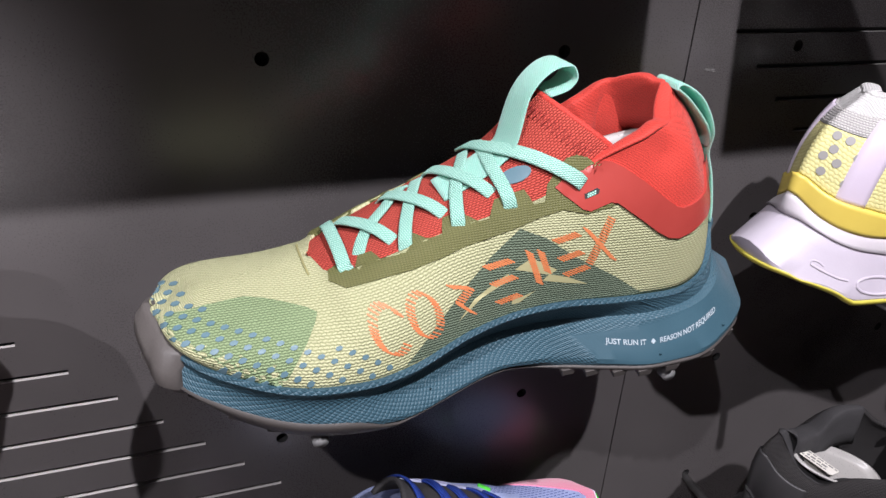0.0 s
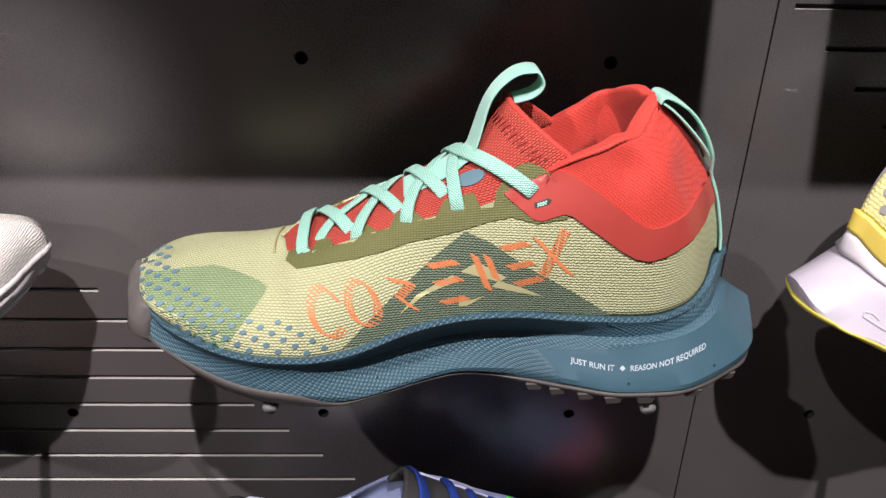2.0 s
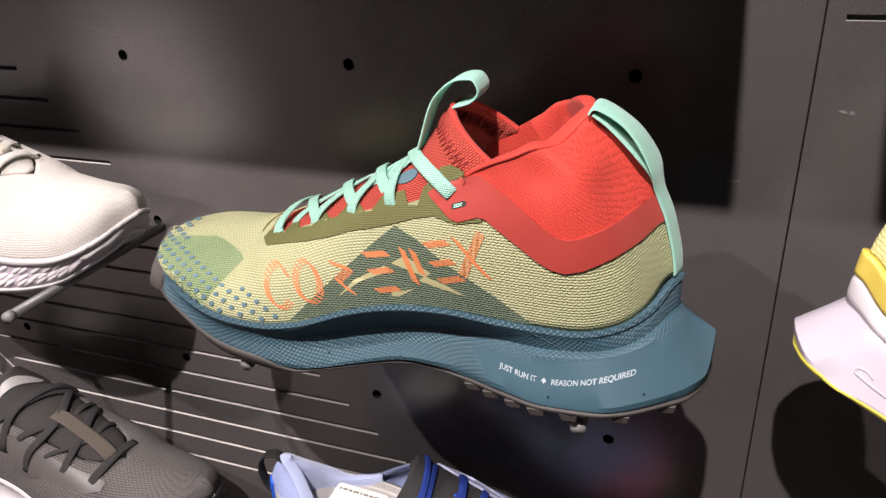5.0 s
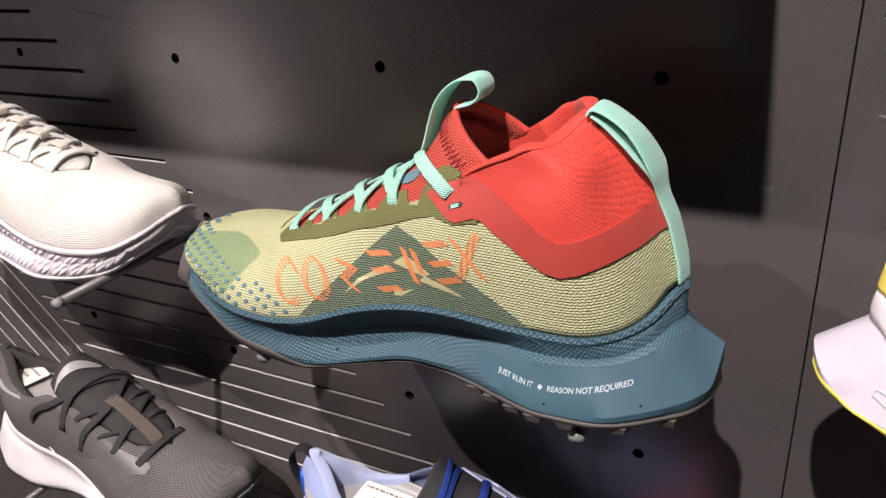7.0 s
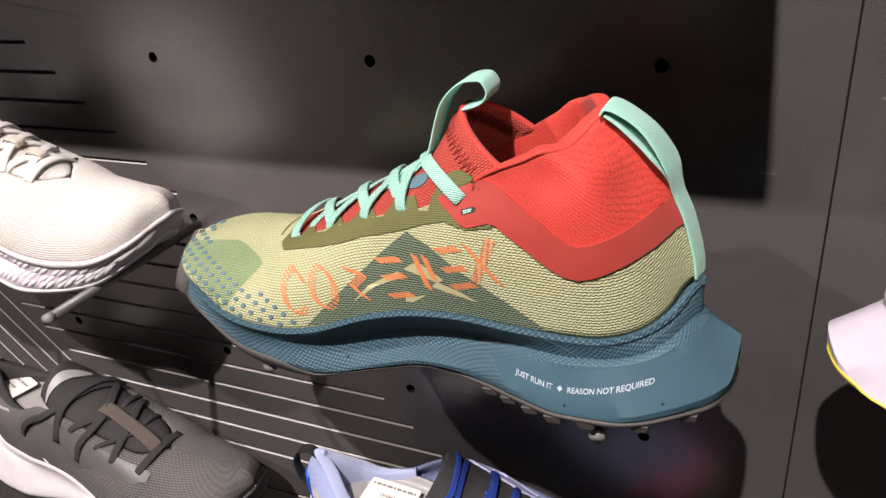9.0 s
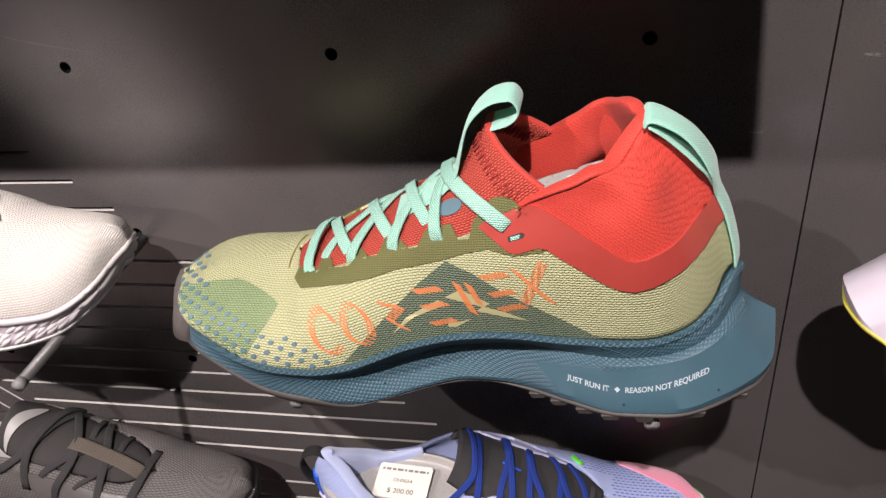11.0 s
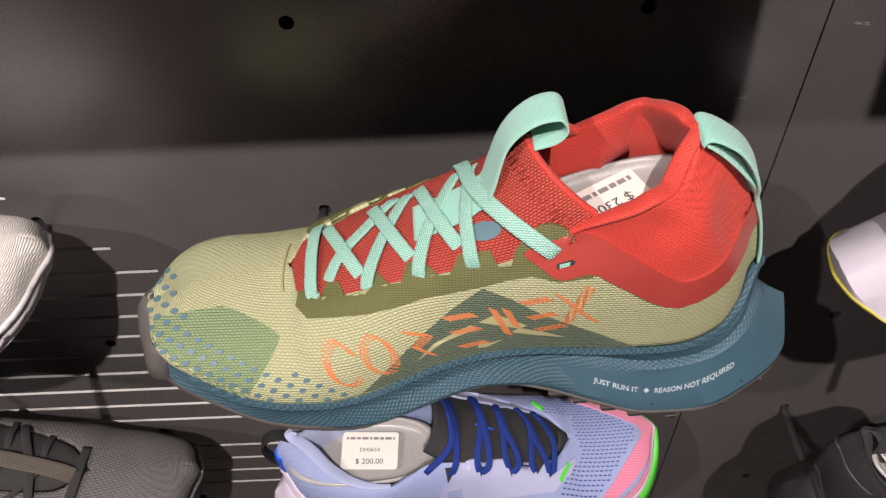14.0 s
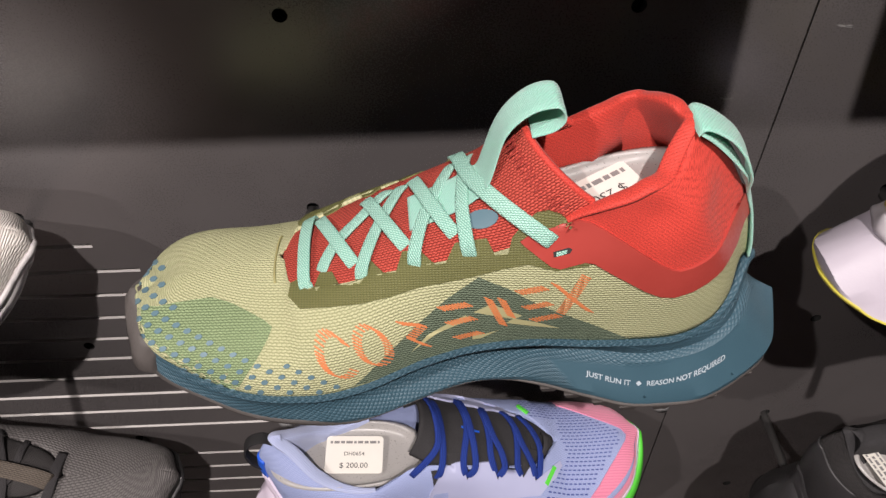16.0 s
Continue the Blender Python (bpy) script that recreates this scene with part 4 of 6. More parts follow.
top_run = [Vector(p) for p in ((-0.0045, 0.0160, 0.0950), (-0.0036, 0.0120, 0.0985), (-0.0024, 0.0043, 0.1005), (-0.0002, -0.0050, 0.1012), (0.0046, -0.0150, 0.1030), (0.0105, -0.0240, 0.1038), (0.0190, -0.0318, 0.1014), (0.0262, -0.0372, 0.0983), (0.0280, -0.0372, 0.0965))]
top_up = [(-0.3, 0.6, 0.75), (-0.4, 0.35, 0.84), (-0.45, 0.05, 0.88), (-0.45, -0.15, 0.86), (-0.42, -0.4, 0.80), (-0.35, -0.62, 0.68), (-0.22, -0.78, 0.58), (-0.1, -0.9, 0.42), (-0.1, -0.9, 0.42)]
top_fine = []
for i in range(len(top_run) - 1):
    top_fine += [top_run[i].lerp(top_run[i + 1], t) for t in (0, 0.5)]
top_fine.append(top_run[-1])
up_fine = []
for i in range(len(top_up) - 1):
    up_fine += [Vector(top_up[i]).lerp(Vector(top_up[i + 1]), t).normalized() for t in (0, 0.5)]
up_fine.append(Vector(top_up[-1]).normalized())
for i, (p, n) in enumerate(zip(top_fine[1:-1], up_fine[1:-1])):     # keep it clear of what it lies on
    for tree in beds:
        hit = tree.ray_cast(p + n * 0.02, -n)
        if hit[0] is not None and (hit[0] - p).dot(n) > -0.0022:
            p = hit[0] + n * 0.0024
    top_fine[i + 1] = p
for _ in range(2):
    top_fine = [top_fine[0]] + [(top_fine[i - 1] + top_fine[i] * 2 + top_fine[i + 1]) / 4 for i in range(1, len(top_fine) - 1)] + [top_fine[-1]]
ribbon(top_fine, up_fine, 0.0063, 0.0013, "lace", MINT, trail, steps=4)

# woven loop on the tongue, and the one at the heel
loop = [tongue_point(TRAIL, q, 1.35, 0.0006) for q in (0.47, 0.55, 0.63, 0.71, 0.79)] + [Vector((0.0112, -0.0075, 0.1268)), Vector((0.0208, -0.0070, 0.1370)), Vector((0.0288, -0.0065, 0.1386)), Vector((0.0325, -0.0065, 0.1336)), Vector((0.0290, -0.0065, 0.1288)), Vector((0.0212, -0.0065, 0.1262))]
ups = [(-0.45, -0.15, 0.86), (-0.5, -0.15, 0.84), (-0.6, -0.15, 0.8), (-0.7, -0.12, 0.69), (-0.82, -0.1, 0.55), (-0.75, 0, 0.62), (-0.4, 0, 0.9), (0.45, 0, 0.88), (0.98, 0, -0.1), (0.5, 0, -0.85), (0.2, 0, -0.97)]
ribbon(loop, ups, 0.0172, 0.0010, "tongue_loop", MINT_TAPE, trail, label="mint woven pull loop")
outer = [(0.0806, 0.1276), (0.0835, 0.1300), (0.0925, 0.1255), (0.1005, 0.1180), (0.1075, 0.1070), (0.1120, 0.0965), (0.1160, 0.0850), (0.1195, 0.0690), (0.1205, 0.0600)]
ups = [(-0.9, 0, 0.4), (-0.1, 0, 1), (0.5, 0, 0.86), (0.72, -0.08, 0.68), (0.84, -0.16, 0.5), (0.92, -0.22, 0.32), (0.95, -0.24, 0.2), (0.97, -0.25, 0.05), (0.97, -0.25, 0)]
tape = []
for x, z in outer:
    y = -0.0105 + 0.0016 * min(1, max(0, (0.115 - z) / 0.02))
    hit = on_upper.ray_cast(Vector((0.3, y, z)), Vector((-1, 0, 0)))
    low = min(1, max(0, (0.108 - z) / 0.008))
    tape.append((x - 0.0016 + (hit[0].x + 0.0023 - x + 0.0016) * low if hit[0] is not None else x - 0.002, y, z))
ribbon(tape, ups, 0.0175, 0.0012, "heel_loop", MINT_TAPE, trail, label="mint woven heel loop", taper=lambda q: 1.0 - 0.40 * min(1, max(0, (q - 0.48) / 0.16)))
inner = [(0.0806, 0.1276), (0.0868, 0.1232), (0.0960, 0.1145), (0.1045, 0.1060), (0.1128, 0.0985)]
ribbon([(x - (0.0062 if z < 0.1 else 0.0015 if z < 0.11 else 0), -0.0098, z) for x, z in inner], [(0.6, 0, 0.8)] * 5, 0.0185, 0.0011, "heel_loop", MINT_TAPE, trail, taper=lambda q: 1.0 - 0.55 * max(0, (q - 0.6) / 0.4))

# outsole, lugs and toe bumper
def strip_rows(prof, count, height, s1=1.0):
    B, M, F = rail(prof["base"]), rail(prof["flare"]), rail(prof["feather"])
    rows = []
    for i in range(count + 1):
        s = s1 * i / count
        b, m, f = B(s), M(s), F(s)
        o = outward(F, s)
        up = Vector((0, 0, 1))
        h = height(b.x)
        k = min(1, h / 0.002)
        side = b.lerp(m, min(1, h / max(m.z - b.z, 1e-4)))
        core = Vector((b.x * 0.9, mid_at(b.x * 0.9), b.z - 0.0006))
        mid = Vector((b.x * 0.96, mid_at(b.x) + (b.y - mid_at(b.x)) * 0.55, b.z - 0.0008))
        rows.append([core, mid, b - up * 0.0010 - o * 0.001, b - up * 0.0004 + o * 0.0006 * k, b.lerp(side, 0.5) + o * 0.0014 * k, side + o * 0.0012 * k, side + up * 0.0004 * k - o * 0.002])
    far = [[far_side(p) for p in r] for r in (rows[-2:0:-1] if s1 == 1.0 else rows[:0:-1])]
    return rows + far if s1 == 1.0 else far + rows


height = hermite([(-0.15, 0.0080), (-0.08, 0.0080), (-0.064, 0.0070), (-0.052, 0.0022), (-0.03, 0.0004), (0.02, 0.0004), (0.035, 0.0016), (0.135, 0.0022)])
bm = grid_mesh(strip_rows(TRAIL, 80, height), closed=True, weld=1e-5)
bmesh.ops.recalc_face_normals(bm, faces=bm.faces)
outsole = part("outsole", bm, OUTSOLE_RUBBER, trail, "dark taupe lugged rubber outsole")


def bumper_rows(prof, s1, count=24):
    B, M, L, F = (rail(prof[k]) for k in ("base", "flare", "ledge", "feather"))
    rows = []
    for i in range(count + 1):
        s = s1 * i / count
        o, up = outward(F, s), Vector((0, 0, 1))
        fade = math.cos(0.5 * math.pi * i / count) ** 0.5
        top = F(s) + up * (0.0010 + 0.0006 * fade)
        end = min(1, 2.2 * fade)
        full = 0.0032 * math.exp(-((F(s).y + 0.029) / 0.009) ** 2) * end - 0.0024 * (1 - end)
        rows.append([B(s) + o * (0.002 + full), M(s) + o * (0.0014 + 0.0016 * fade + full), L(s) + o * (0.0014 + 0.0014 * fade + full), F(s) + o * (0.0022 + 0.0006 * fade + full), top + o * (0.0008 + 0.0010 * fade), top - o * 0.0025])
    return [[far_side(p) for p in r] for r in rows[:0:-1]] + rows


bm = grid_mesh(bumper_rows(TRAIL, 0.138))
face_out(bm)
solid(part("toe_bumper", bm, BROWN_RUBBER, trail, "taupe rubber toe bumper"), 0.0012)

base_z = hermite([(k[0], k[2]) for k in TRAIL["base"]])
base_y = hermite([(k[0], k[1]) for k in TRAIL["base"]])


def lug_mesh():
    bm = bmesh.new()
    bmesh.ops.create_cube(bm, size=1)
    for v in bm.verts:
        k = 0.72 if v.co.z < 0 else 1.0
        v.co = Vector((v.co.x * 0.0085 * k + (0.0006 if v.co.y > 0 else -0.0006), v.co.y * 0.0075 * k, v.co.z * 0.0042))
    bmesh.ops.bevel(bm, geom=bm.edges[:], offset=0.0004, segments=1, affect="EDGES")
    mesh = bpy.data.meshes.new("lug")
    bm.to_mesh(mesh)
    bm.free()
    mesh.materials.append(OUTSOLE_RUBBER)
    return mesh


LUG = lug_mesh()
for x in (-0.126, -0.112, -0.098, -0.081, -0.067, 0.036, 0.046, 0.0575, 0.0685, 0.0825, 0.1035, 0.1210):
    reach = base_y(x) + (0.0030 if x > 0 else 0.0065)
    across = 4 if x < 0 else 3
    for k in range(across + 1):
        f = k / across
        y = reach + (mid_at(x) - 0.88 * (reach - mid_at(x)) - reach) * f
        tilt = math.atan((base_z(x + 0.004) - base_z(x - 0.004)) / 0.008)
        ob = new("lug", LUG)
        ob.parent = outsole
        ob.matrix_local = Matrix.Translation((x + (0.002 if k % 2 else 0), y, base_z(x) - 0.0022)) @ Matrix.Rotation(-tilt, 4, "Y")
# the toe lug takes a paler rubber than the rest
TOE_LUG = LUG.copy()
TOE_LUG.materials[0] = PALE_RUBBER
ob = new("lug", TOE_LUG)
ob["label"] = "paler lug on the toe"
ob.parent = outsole
along, out = Vector((0.0126, -0.0270, -0.0140)).normalized(), Vector((-0.86, -0.46, -0.20))
side = out.cross(along).normalized()
turn = Matrix((along, side, along.cross(side))).transposed().to_4x4()
ob.matrix_local = Matrix.Translation((-0.1405, -0.0275, 0.0330)) @ turn @ Matrix.Diagonal((1.9, 0.75, 0.75, 1))


def lettering(text, height, name, mat, parent, place, width=None, bold=0.0, shear=0.0):
    """Flat lettering, laid out by place(u, v) for its run and height in metres, both centred."""
    curve = bpy.data.curves.new(name, "FONT")
    curve.body, curve.size, curve.align_x, curve.offset, curve.resolution_u = text, 1.0, "CENTER", bold, 4
    curve.shear = shear
    ob = new("lettering", curve)
    mesh = bpy.data.meshes.new_from_object(ob.evaluated_get(bpy.context.evaluated_depsgraph_get()))
    bpy.data.objects.remove(ob)
    xs = [v.co.x for v in mesh.vertices]
    mid, run = (max(xs) + min(xs)) / 2, max(xs) - min(xs)
    scale = height / 0.70
    wide = (width / run) if width else scale
    bm = bmesh.new()
    bm.from_mesh(mesh)
    bpy.data.meshes.remove(mesh)
    for v in bm.verts:
        v.co = place((v.co.x - mid) * wide, (v.co.y - 0.35) * scale)
    ob = part(name, bm, mat, parent, smooth=False)
    return ob


line = hermite([(0.045, 0.0208), (0.050, 0.0203), (0.060, 0.0200), (0.070, 0.0204), (0.080, 0.0216), (0.092, 0.0241), (0.108, 0.0284)])


def on_side(cx):
    def put(u, v):
        x = cx + u
        hit = on_sole.ray_cast(Vector((x, -0.3, line(x) + v)), Vector((0, 1, 0)))
        p = hit[0] if hit[0] is not None else Vector((x, -0.045, line(x) + v))
        return p + Vector((0, -0.00035, 0))
    return put


lettering("JUST RUN IT", 0.0022, "lettering", WHITE_INK, trail, on_side(0.0582), width=0.0180, bold=0.018)
lettering("REASON NOT REQUIRED", 0.0022, "lettering", WHITE_INK, trail, on_side(0.0906), width=0.0335, bold=0.018)
put = on_side(0.0705)
bm = bmesh.new()
bm.faces.new([bm.verts.new(put(u, v)) for u, v in ((-0.0012, 0), (0, -0.0012), (0.0012, 0), (0, 0.0012))])
part("printed_diamond", bm, WHITE_INK, trail, smooth=False)

# seam of the mould across the groove, and nubs left by it
seam = []
for k in range(13):
    hit = on_sole.ray_cast(Vector((0.0630 + 0.0158 * k / 12, -0.3, 0.0398 - 0.0084 * k / 12)), Vector((0, 1, 0)))
    if hit[0] is not None:
        seam.append(hit[0])
tube(seam, 0.00030, "mould_seam", FOAM_BLUE, trail, label="thin raised line of blue-grey foam")
for x, z in ((0.0732, 0.0147), (0.1113, 0.0201), (-0.0345, 0.0119)):
    hit = on_sole.ray_cast(Vector((x, -0.3, z)), Vector((0, 1, 0)))
    if hit[0] is not None:
        tube([hit[0] + Vector((0, -0.0005 * k + 0.0004, 0.0002 * k)) for k in range(4)], 0.00035, "mould_nub", FOAM_BLUE, trail)


# clear insert with a price label
def insert(ob, centre, half, slope=0.0, tilt=0.0, name="clear_insert", lip=0.0044):
    """A thin dish of clear plastic with a raised lip, laid in the opening."""
    rows = []
    for i in range(49):
        a = 2 * math.pi * i / 48
        ex, ey = [math.copysign(abs(f(a)) ** 0.8, f(a)) for f in (math.cos, math.sin)]
        row = []
        for v, rise in ((0.0, 0.0), (0.35, 0.0), (0.7, 0.0003), (0.82, 0.08 * lip), (0.88, 0.30 * lip), (0.93, 0.70 * lip), (0.955, 0.95 * lip), (0.985, lip), (1.0, 0.93 * lip), (1.05, 0.86 * lip)):
            x, y = half[0] * ex * v, half[1] * ey * v
            row.append(Vector((centre[0] + x, centre[1] + y, centre[2] + rise + slope * x + tilt * y)))
        rows.append(row)
    bm = grid_mesh(rows, weld=1e-6)
    bmesh.ops.recalc_face_normals(bm, faces=bm.faces)
    return solid(part(name, bm, CLEAR, ob, "frosted clear plastic shoe insert"), 0.0008)


def price_label(ob, centre, right, up, size, lines, name="price_label"):
    """A paper label; lines are (v, height, text or None for a bar, width), v from its middle upwards; all in metres of the world."""
    inv = ob.matrix_world.inverted()
    c, r = Vector(centre), Vector(right).normalized()
    n = r.cross(Vector(up)).normalized()
    u = n.cross(r)

    def at(a, b, lift=0.0):
        return inv @ (c + r * a + u * b + n * lift)

    bm = bmesh.new()
    w, h, k = size[0] / 2, size[1] / 2, 0.0022
    ring = [(sx * (w - k) + k * math.cos(t), sy * (h - k) + k * math.sin(t)) for sx, sy, a0 in ((1, 1, 0), (-1, 1, 90), (-1, -1, 180), (1, -1, 270)) for t in (radians(a0 + d) for d in (0, 30, 60, 90))]
    top = [bm.verts.new(at(a, b, 0.0004)) for a, b in ring]
    low = [bm.verts.new(at(a, b)) for a, b in ring]
    bm.faces.new(top)
    for i in range(len(ring)):
        bm.faces.new((top[i], low[i], low[(i + 1) % len(ring)], top[(i + 1) % len(ring)]))
    bmesh.ops.recalc_face_normals(bm, faces=bm.faces)
    paper = part(name, bm, PAPER, ob, "white paper price label", smooth=False)
    for v, height, text, wide in lines:
        if text:
            lettering(text, height, "lettering", INK, paper, lambda a, b: at(a, b + v, 0.0006), width=wide)
        else:
            bm, x = bmesh.new(), -wide / 2
            for k in range(60):                 # words as short bars
                w = min((0.0016, 0.0034, 0.0026, 0.0042)[k % 4], wide / 2 - x)
                if w < 0.0006:
                    break
                bm.faces.new([bm.verts.new(at(a, b + v, 0.0006)) for a, b in ((x, -height / 2), (x + w, -height / 2), (x + w, height / 2), (x, height / 2))])
                x += w + 0.0009
            part("printed_bar", bm, FAINT_INK, paper, smooth=False)
    return paper


insert(trail, (0.0480, -0.0085, 0.0872), (0.0395, 0.0225), 0.34)
price_label(trail, (0.1315, -0.0995, 1.3722), (-0.91, -0.36, -0.20), (0.11, -0.99, 0.0), (0.037, 0.026), ((0.0085, 0.0020, None, 0.014), (0.0008, 0.0046, "$ 230.00", 0.023), (-0.0080, 0.0026, None, 0.032)))

# frayed tab of the eyestay above the film
tab = [(0.0190, 0.1000), (0.0198, 0.1030), (0.0225, 0.1056), (0.0265, 0.1068), (0.0305, 0.1060), (0.0330, 0.1042), (0.0290, 0.1018), (0.0235, 0.0998)]
drape("eyestay_tab", [tab], [on_upper, on_tongue], trail, OLIVE, lift=0.0015, cell=0.0028, label="frayed olive end of the eyestay")
fray = random.Random(4)
for k in range(26):
    x = 0.0195 + 0.0145 * fray.random()
    hit = on_upper.ray_cast(Vector((x, -0.3, 0.1035 + 0.002 * fray.random())), Vector((0, 1, 0)))
    if hit[0] is None:
        continue
    p = hit[0] + Vector((0, -0.0024, 0))
    d = Vector((fray.uniform(-0.9, 0.9), fray.uniform(-0.7, 0.0), fray.uniform(0.2, 1.0))).normalized()
    tube([p + d * (0.0010 * j) + Vector((fray.uniform(-1, 1), fray.uniform(-1, 1), fray.uniform(-1, 0))) * 0.0004 * j for j in range(5)], 0.00020, "loose_thread", OLIVE_THREAD, trail, sides=5)


# ---------------------------------------------------------------- the other shoes on the wall
LOW = {k: v for k, v in TRAIL.items() if k not in ("widen", "folds", "lifted", "dip", "tuck")}
LOW["top"] = TRAIL["top"][:5] + [(-0.073, -0.010, 0.0628), (-0.066, -0.019, 0.0640), (-0.045, -0.025, 0.0715), (-0.02, -0.0285, 0.0810), (0.0, -0.0300, 0.0870), (0.018, -0.0310, 0.0890), (0.034, -0.0320, 0.0840), (0.050, -0.0325, 0.0785), (0.068, -0.0315, 0.0765), (0.085, -0.0280, 0.0800), (0.099, -0.0190, 0.0890), (0.107, -0.0145, 0.0945), (0.110, -0.010, 0.0960)]
LOW["tongue"] = [(-0.074, -0.008, 0.0620, -0.076, 0.0635), (-0.060, -0.0205, 0.0650, -0.062, 0.0695), (-0.03, -0.0265, 0.0765, -0.034, 0.0830), (0.0, -0.0295, 0.0855, -0.005, 0.0960), (0.012, -0.0290, 0.0885, 0.004, 0.1030), (0.024, -0.0240, 0.0925, 0.013, 0.1110)]
LOW["base"] = [(x, y, min(z, 0.004) if -0.03 < x < 0.1 else z * 0.8) for x, y, z in TRAIL["base"]]
LOW["flare"] = [(x, y, z if x < -0.05 or x > 0.1 else max(z * 0.75, 0.010)) for x, y, z in TRAIL["flare"]]
LOW["round"] = [(-0.147, 0.85), (-0.10, 0.95), (0.03, 0.95), (0.085, 0.9), (0.108, 0.6), (0.119, 0.5)]
LOW["bulge"] = [(-0.147, 0.002), (-0.08, 0.001), (-0.02, 0.0), (0.03, 0.002), (0.09, 0.003), (0.119, 0.003)]


def scaled(prof, sx=1.0, sz=1.0, sy=1.0):
    out = {}
    for k, keys in prof.items():
        if k in ("round", "bulge", "widen", "dip"):
            out[k] = [(a * sx, b) for a, b in keys]
        elif k == "tongue":
            out[k] = [(a * sx, mid_at(a * sx) + (b - mid_at(a)) * sy, c * sz, d * sx, e * sz) for a, b, c, d, e in keys]
        else:
            out[k] = [(a * sx, mid_at(a * sx) + (b - mid_at(a)) * sy, c * sz) for a, b, c in keys]
    return out


def laid_lace(trees, ob, mat, path, width, thick=0.0017, lift=0.0016, name="lace", label=""):
    """A lace along (x, y) points, laid from above on what is below; its ends dip in."""
    fx, fy = hermite([(k, p[0]) for k, p in enumerate(path)]), hermite([(k, p[1]) for k, p in enumerate(path)])
    n = (len(path) - 1) * 5
    pts, ups = [], []
    for k in range(n + 1):
        q = (len(path) - 1) * k / n
        best = None
        for tree in trees:
            hit = tree.ray_cast(Vector((fx(q), fy(q), 0.3)), Vector((0, 0, -1)))
            if hit[0] is not None and (best is None or hit[0].z > best[0].z):
                best = hit
        if best is None:
            continue
        u = best[1] if best[1].z > 0 else -best[1]
        dip = 0.003 * max(0, 1 - min(k, n - k) / 2.0)
        pts.append(best[0] + u * (lift - dip))
        ups.append(u)
    for _ in range(3):
        ups = [(ups[max(i - 1, 0)] + ups[i] * 2 + ups[min(i + 1, len(ups) - 1)]).normalized() for i in range(len(ups))]
        pts = [pts[0]] + [(pts[i - 1] + pts[i] * 2 + pts[i + 1]) / 4 for i in range(1, len(pts) - 1)] + [pts[-1]]
    return ribbon(pts, ups, width, thick, name, mat, ob, steps=2, label=label)


def running_shoe(name, label, place, prof, upper, lining, tongue, foam, rubber, laces, lace_width=0.0055, eye0=-0.0640, pad=0.0036, foam_label="", upper_label="", strands=5, dip=0.0015, rim=0.0016):
    """A low running shoe with laces and a clear insert."""
    ob = thing(name, label, "shoe", place, group="shoes on the wall")
    trees = {}
    trees["upper"] = make_upper(prof, ob, upper, label=upper_label, thick=0.0030, ns=90, nv=22)
    collar_roll(prof, ob, lining, pad, 0.66, "padded collar lining")
    trees["tongue"] = make_tongue(prof, ob, tongue, rows=30, cols=20)
    trees["sole"] = make_sole(prof, ob, foam, count=64, label=foam_label, dip=dip, rim=rim)
    bm = grid_mesh(strip_rows(prof, 64, lambda x: 0.0028), closed=True, weld=1e-5)
    bmesh.ops.recalc_face_normals(bm, faces=bm.faces)
    part("outsole", bm, rubber, ob)
    bed = [trees["upper"], trees["tongue"]]
    eyes = [(eye0 + 0.0165 * k, -0.0235 - 0.0022 * k) for k in range(strands)]
    far = [(x, mid_at(x) - 0.88 * (y - mid_at(x))) for x, y in eyes]
    def strand(a, b, up):
        path = [(a[0] + (b[0] - a[0]) * t, a[1] + (b[1] - a[1]) * t) for t in (0, 0.25, 0.5, 0.75, 1)]
        laid_lace(bed, ob, laces, path, lace_width, 0.0016, lift=up)

    for k in range(strands - 1 if strands else 0):
        strand(eyes[k], far[k + 1], 0.0016)
        strand(eyes[k + 1], far[k], 0.0030)
    if strands:
        strand(eyes[0], far[0], 0.0030)
    return ob, trees


TALL = dict(LOW)
TALL["top"] = [(x, y, z * (1 + 0.22 * min(1, max(0, (x + 0.09) / 0.05)))) for x, y, z in LOW["top"]]
TALL["top"] = [(x - 0.38 * max(0, x - 0.05), y, max(z - 0.004, 0.112 - 0.5 * max(0, 0.080 - x)) if x > 0.06 else z) for x, y, z in TALL["top"]]
TALL["flare"] = TALL["flare"][:-4] + [(0.1270, -0.0350, 0.0225), (0.1330, -0.0270, 0.0262), (0.1362, -0.0180, 0.0308), (0.1370, -0.0095, 0.0325)]
for key, k, rise in (("flare", 1.11, 0.0), ("base", 1.08, 0.0), ("ledge", 0.95, 0.003)):
    TALL[key] = [(x + (k - 1) * max(0, x - 0.1), y, z + rise * min(1, max(0, (x - 0.08) / 0.03))) for x, y, z in TALL[key]]
TALL["base"] = [(x, y, z + 0.009 * min(1, max(0, (x - 0.09) / 0.04))) for x, y, z in TALL["base"]]
TALL["tongue"] = scaled(LOW, 1.0, 1.22)["tongue"]
LOW["flare"] = [(x * 0.955 if x > 0.1 else x, y, z) for x, y, z in LOW["flare"]]
SHORT = scaled(LOW, 1.05, 1.18)
PLUSH = scaled(LOW, 1.028, 1.0, 0.96)
TRAINER = scaled(LOW, 0.98, 1.30)
TRAINER["lifted"] = [(-0.2, 0.0), (0.02, 0.0), (0.045, -0.022), (0.07, -0.028), (0.09, -0.018), (0.107, 0.0)]
TRAINER["top"] = [(x, y, z + 0.036 * math.exp(-((x - 0.058) / 0.026) ** 2)) for x, y, z in TRAINER["top"]]
HIGH = scaled(LOW, 0.978, 1.16)
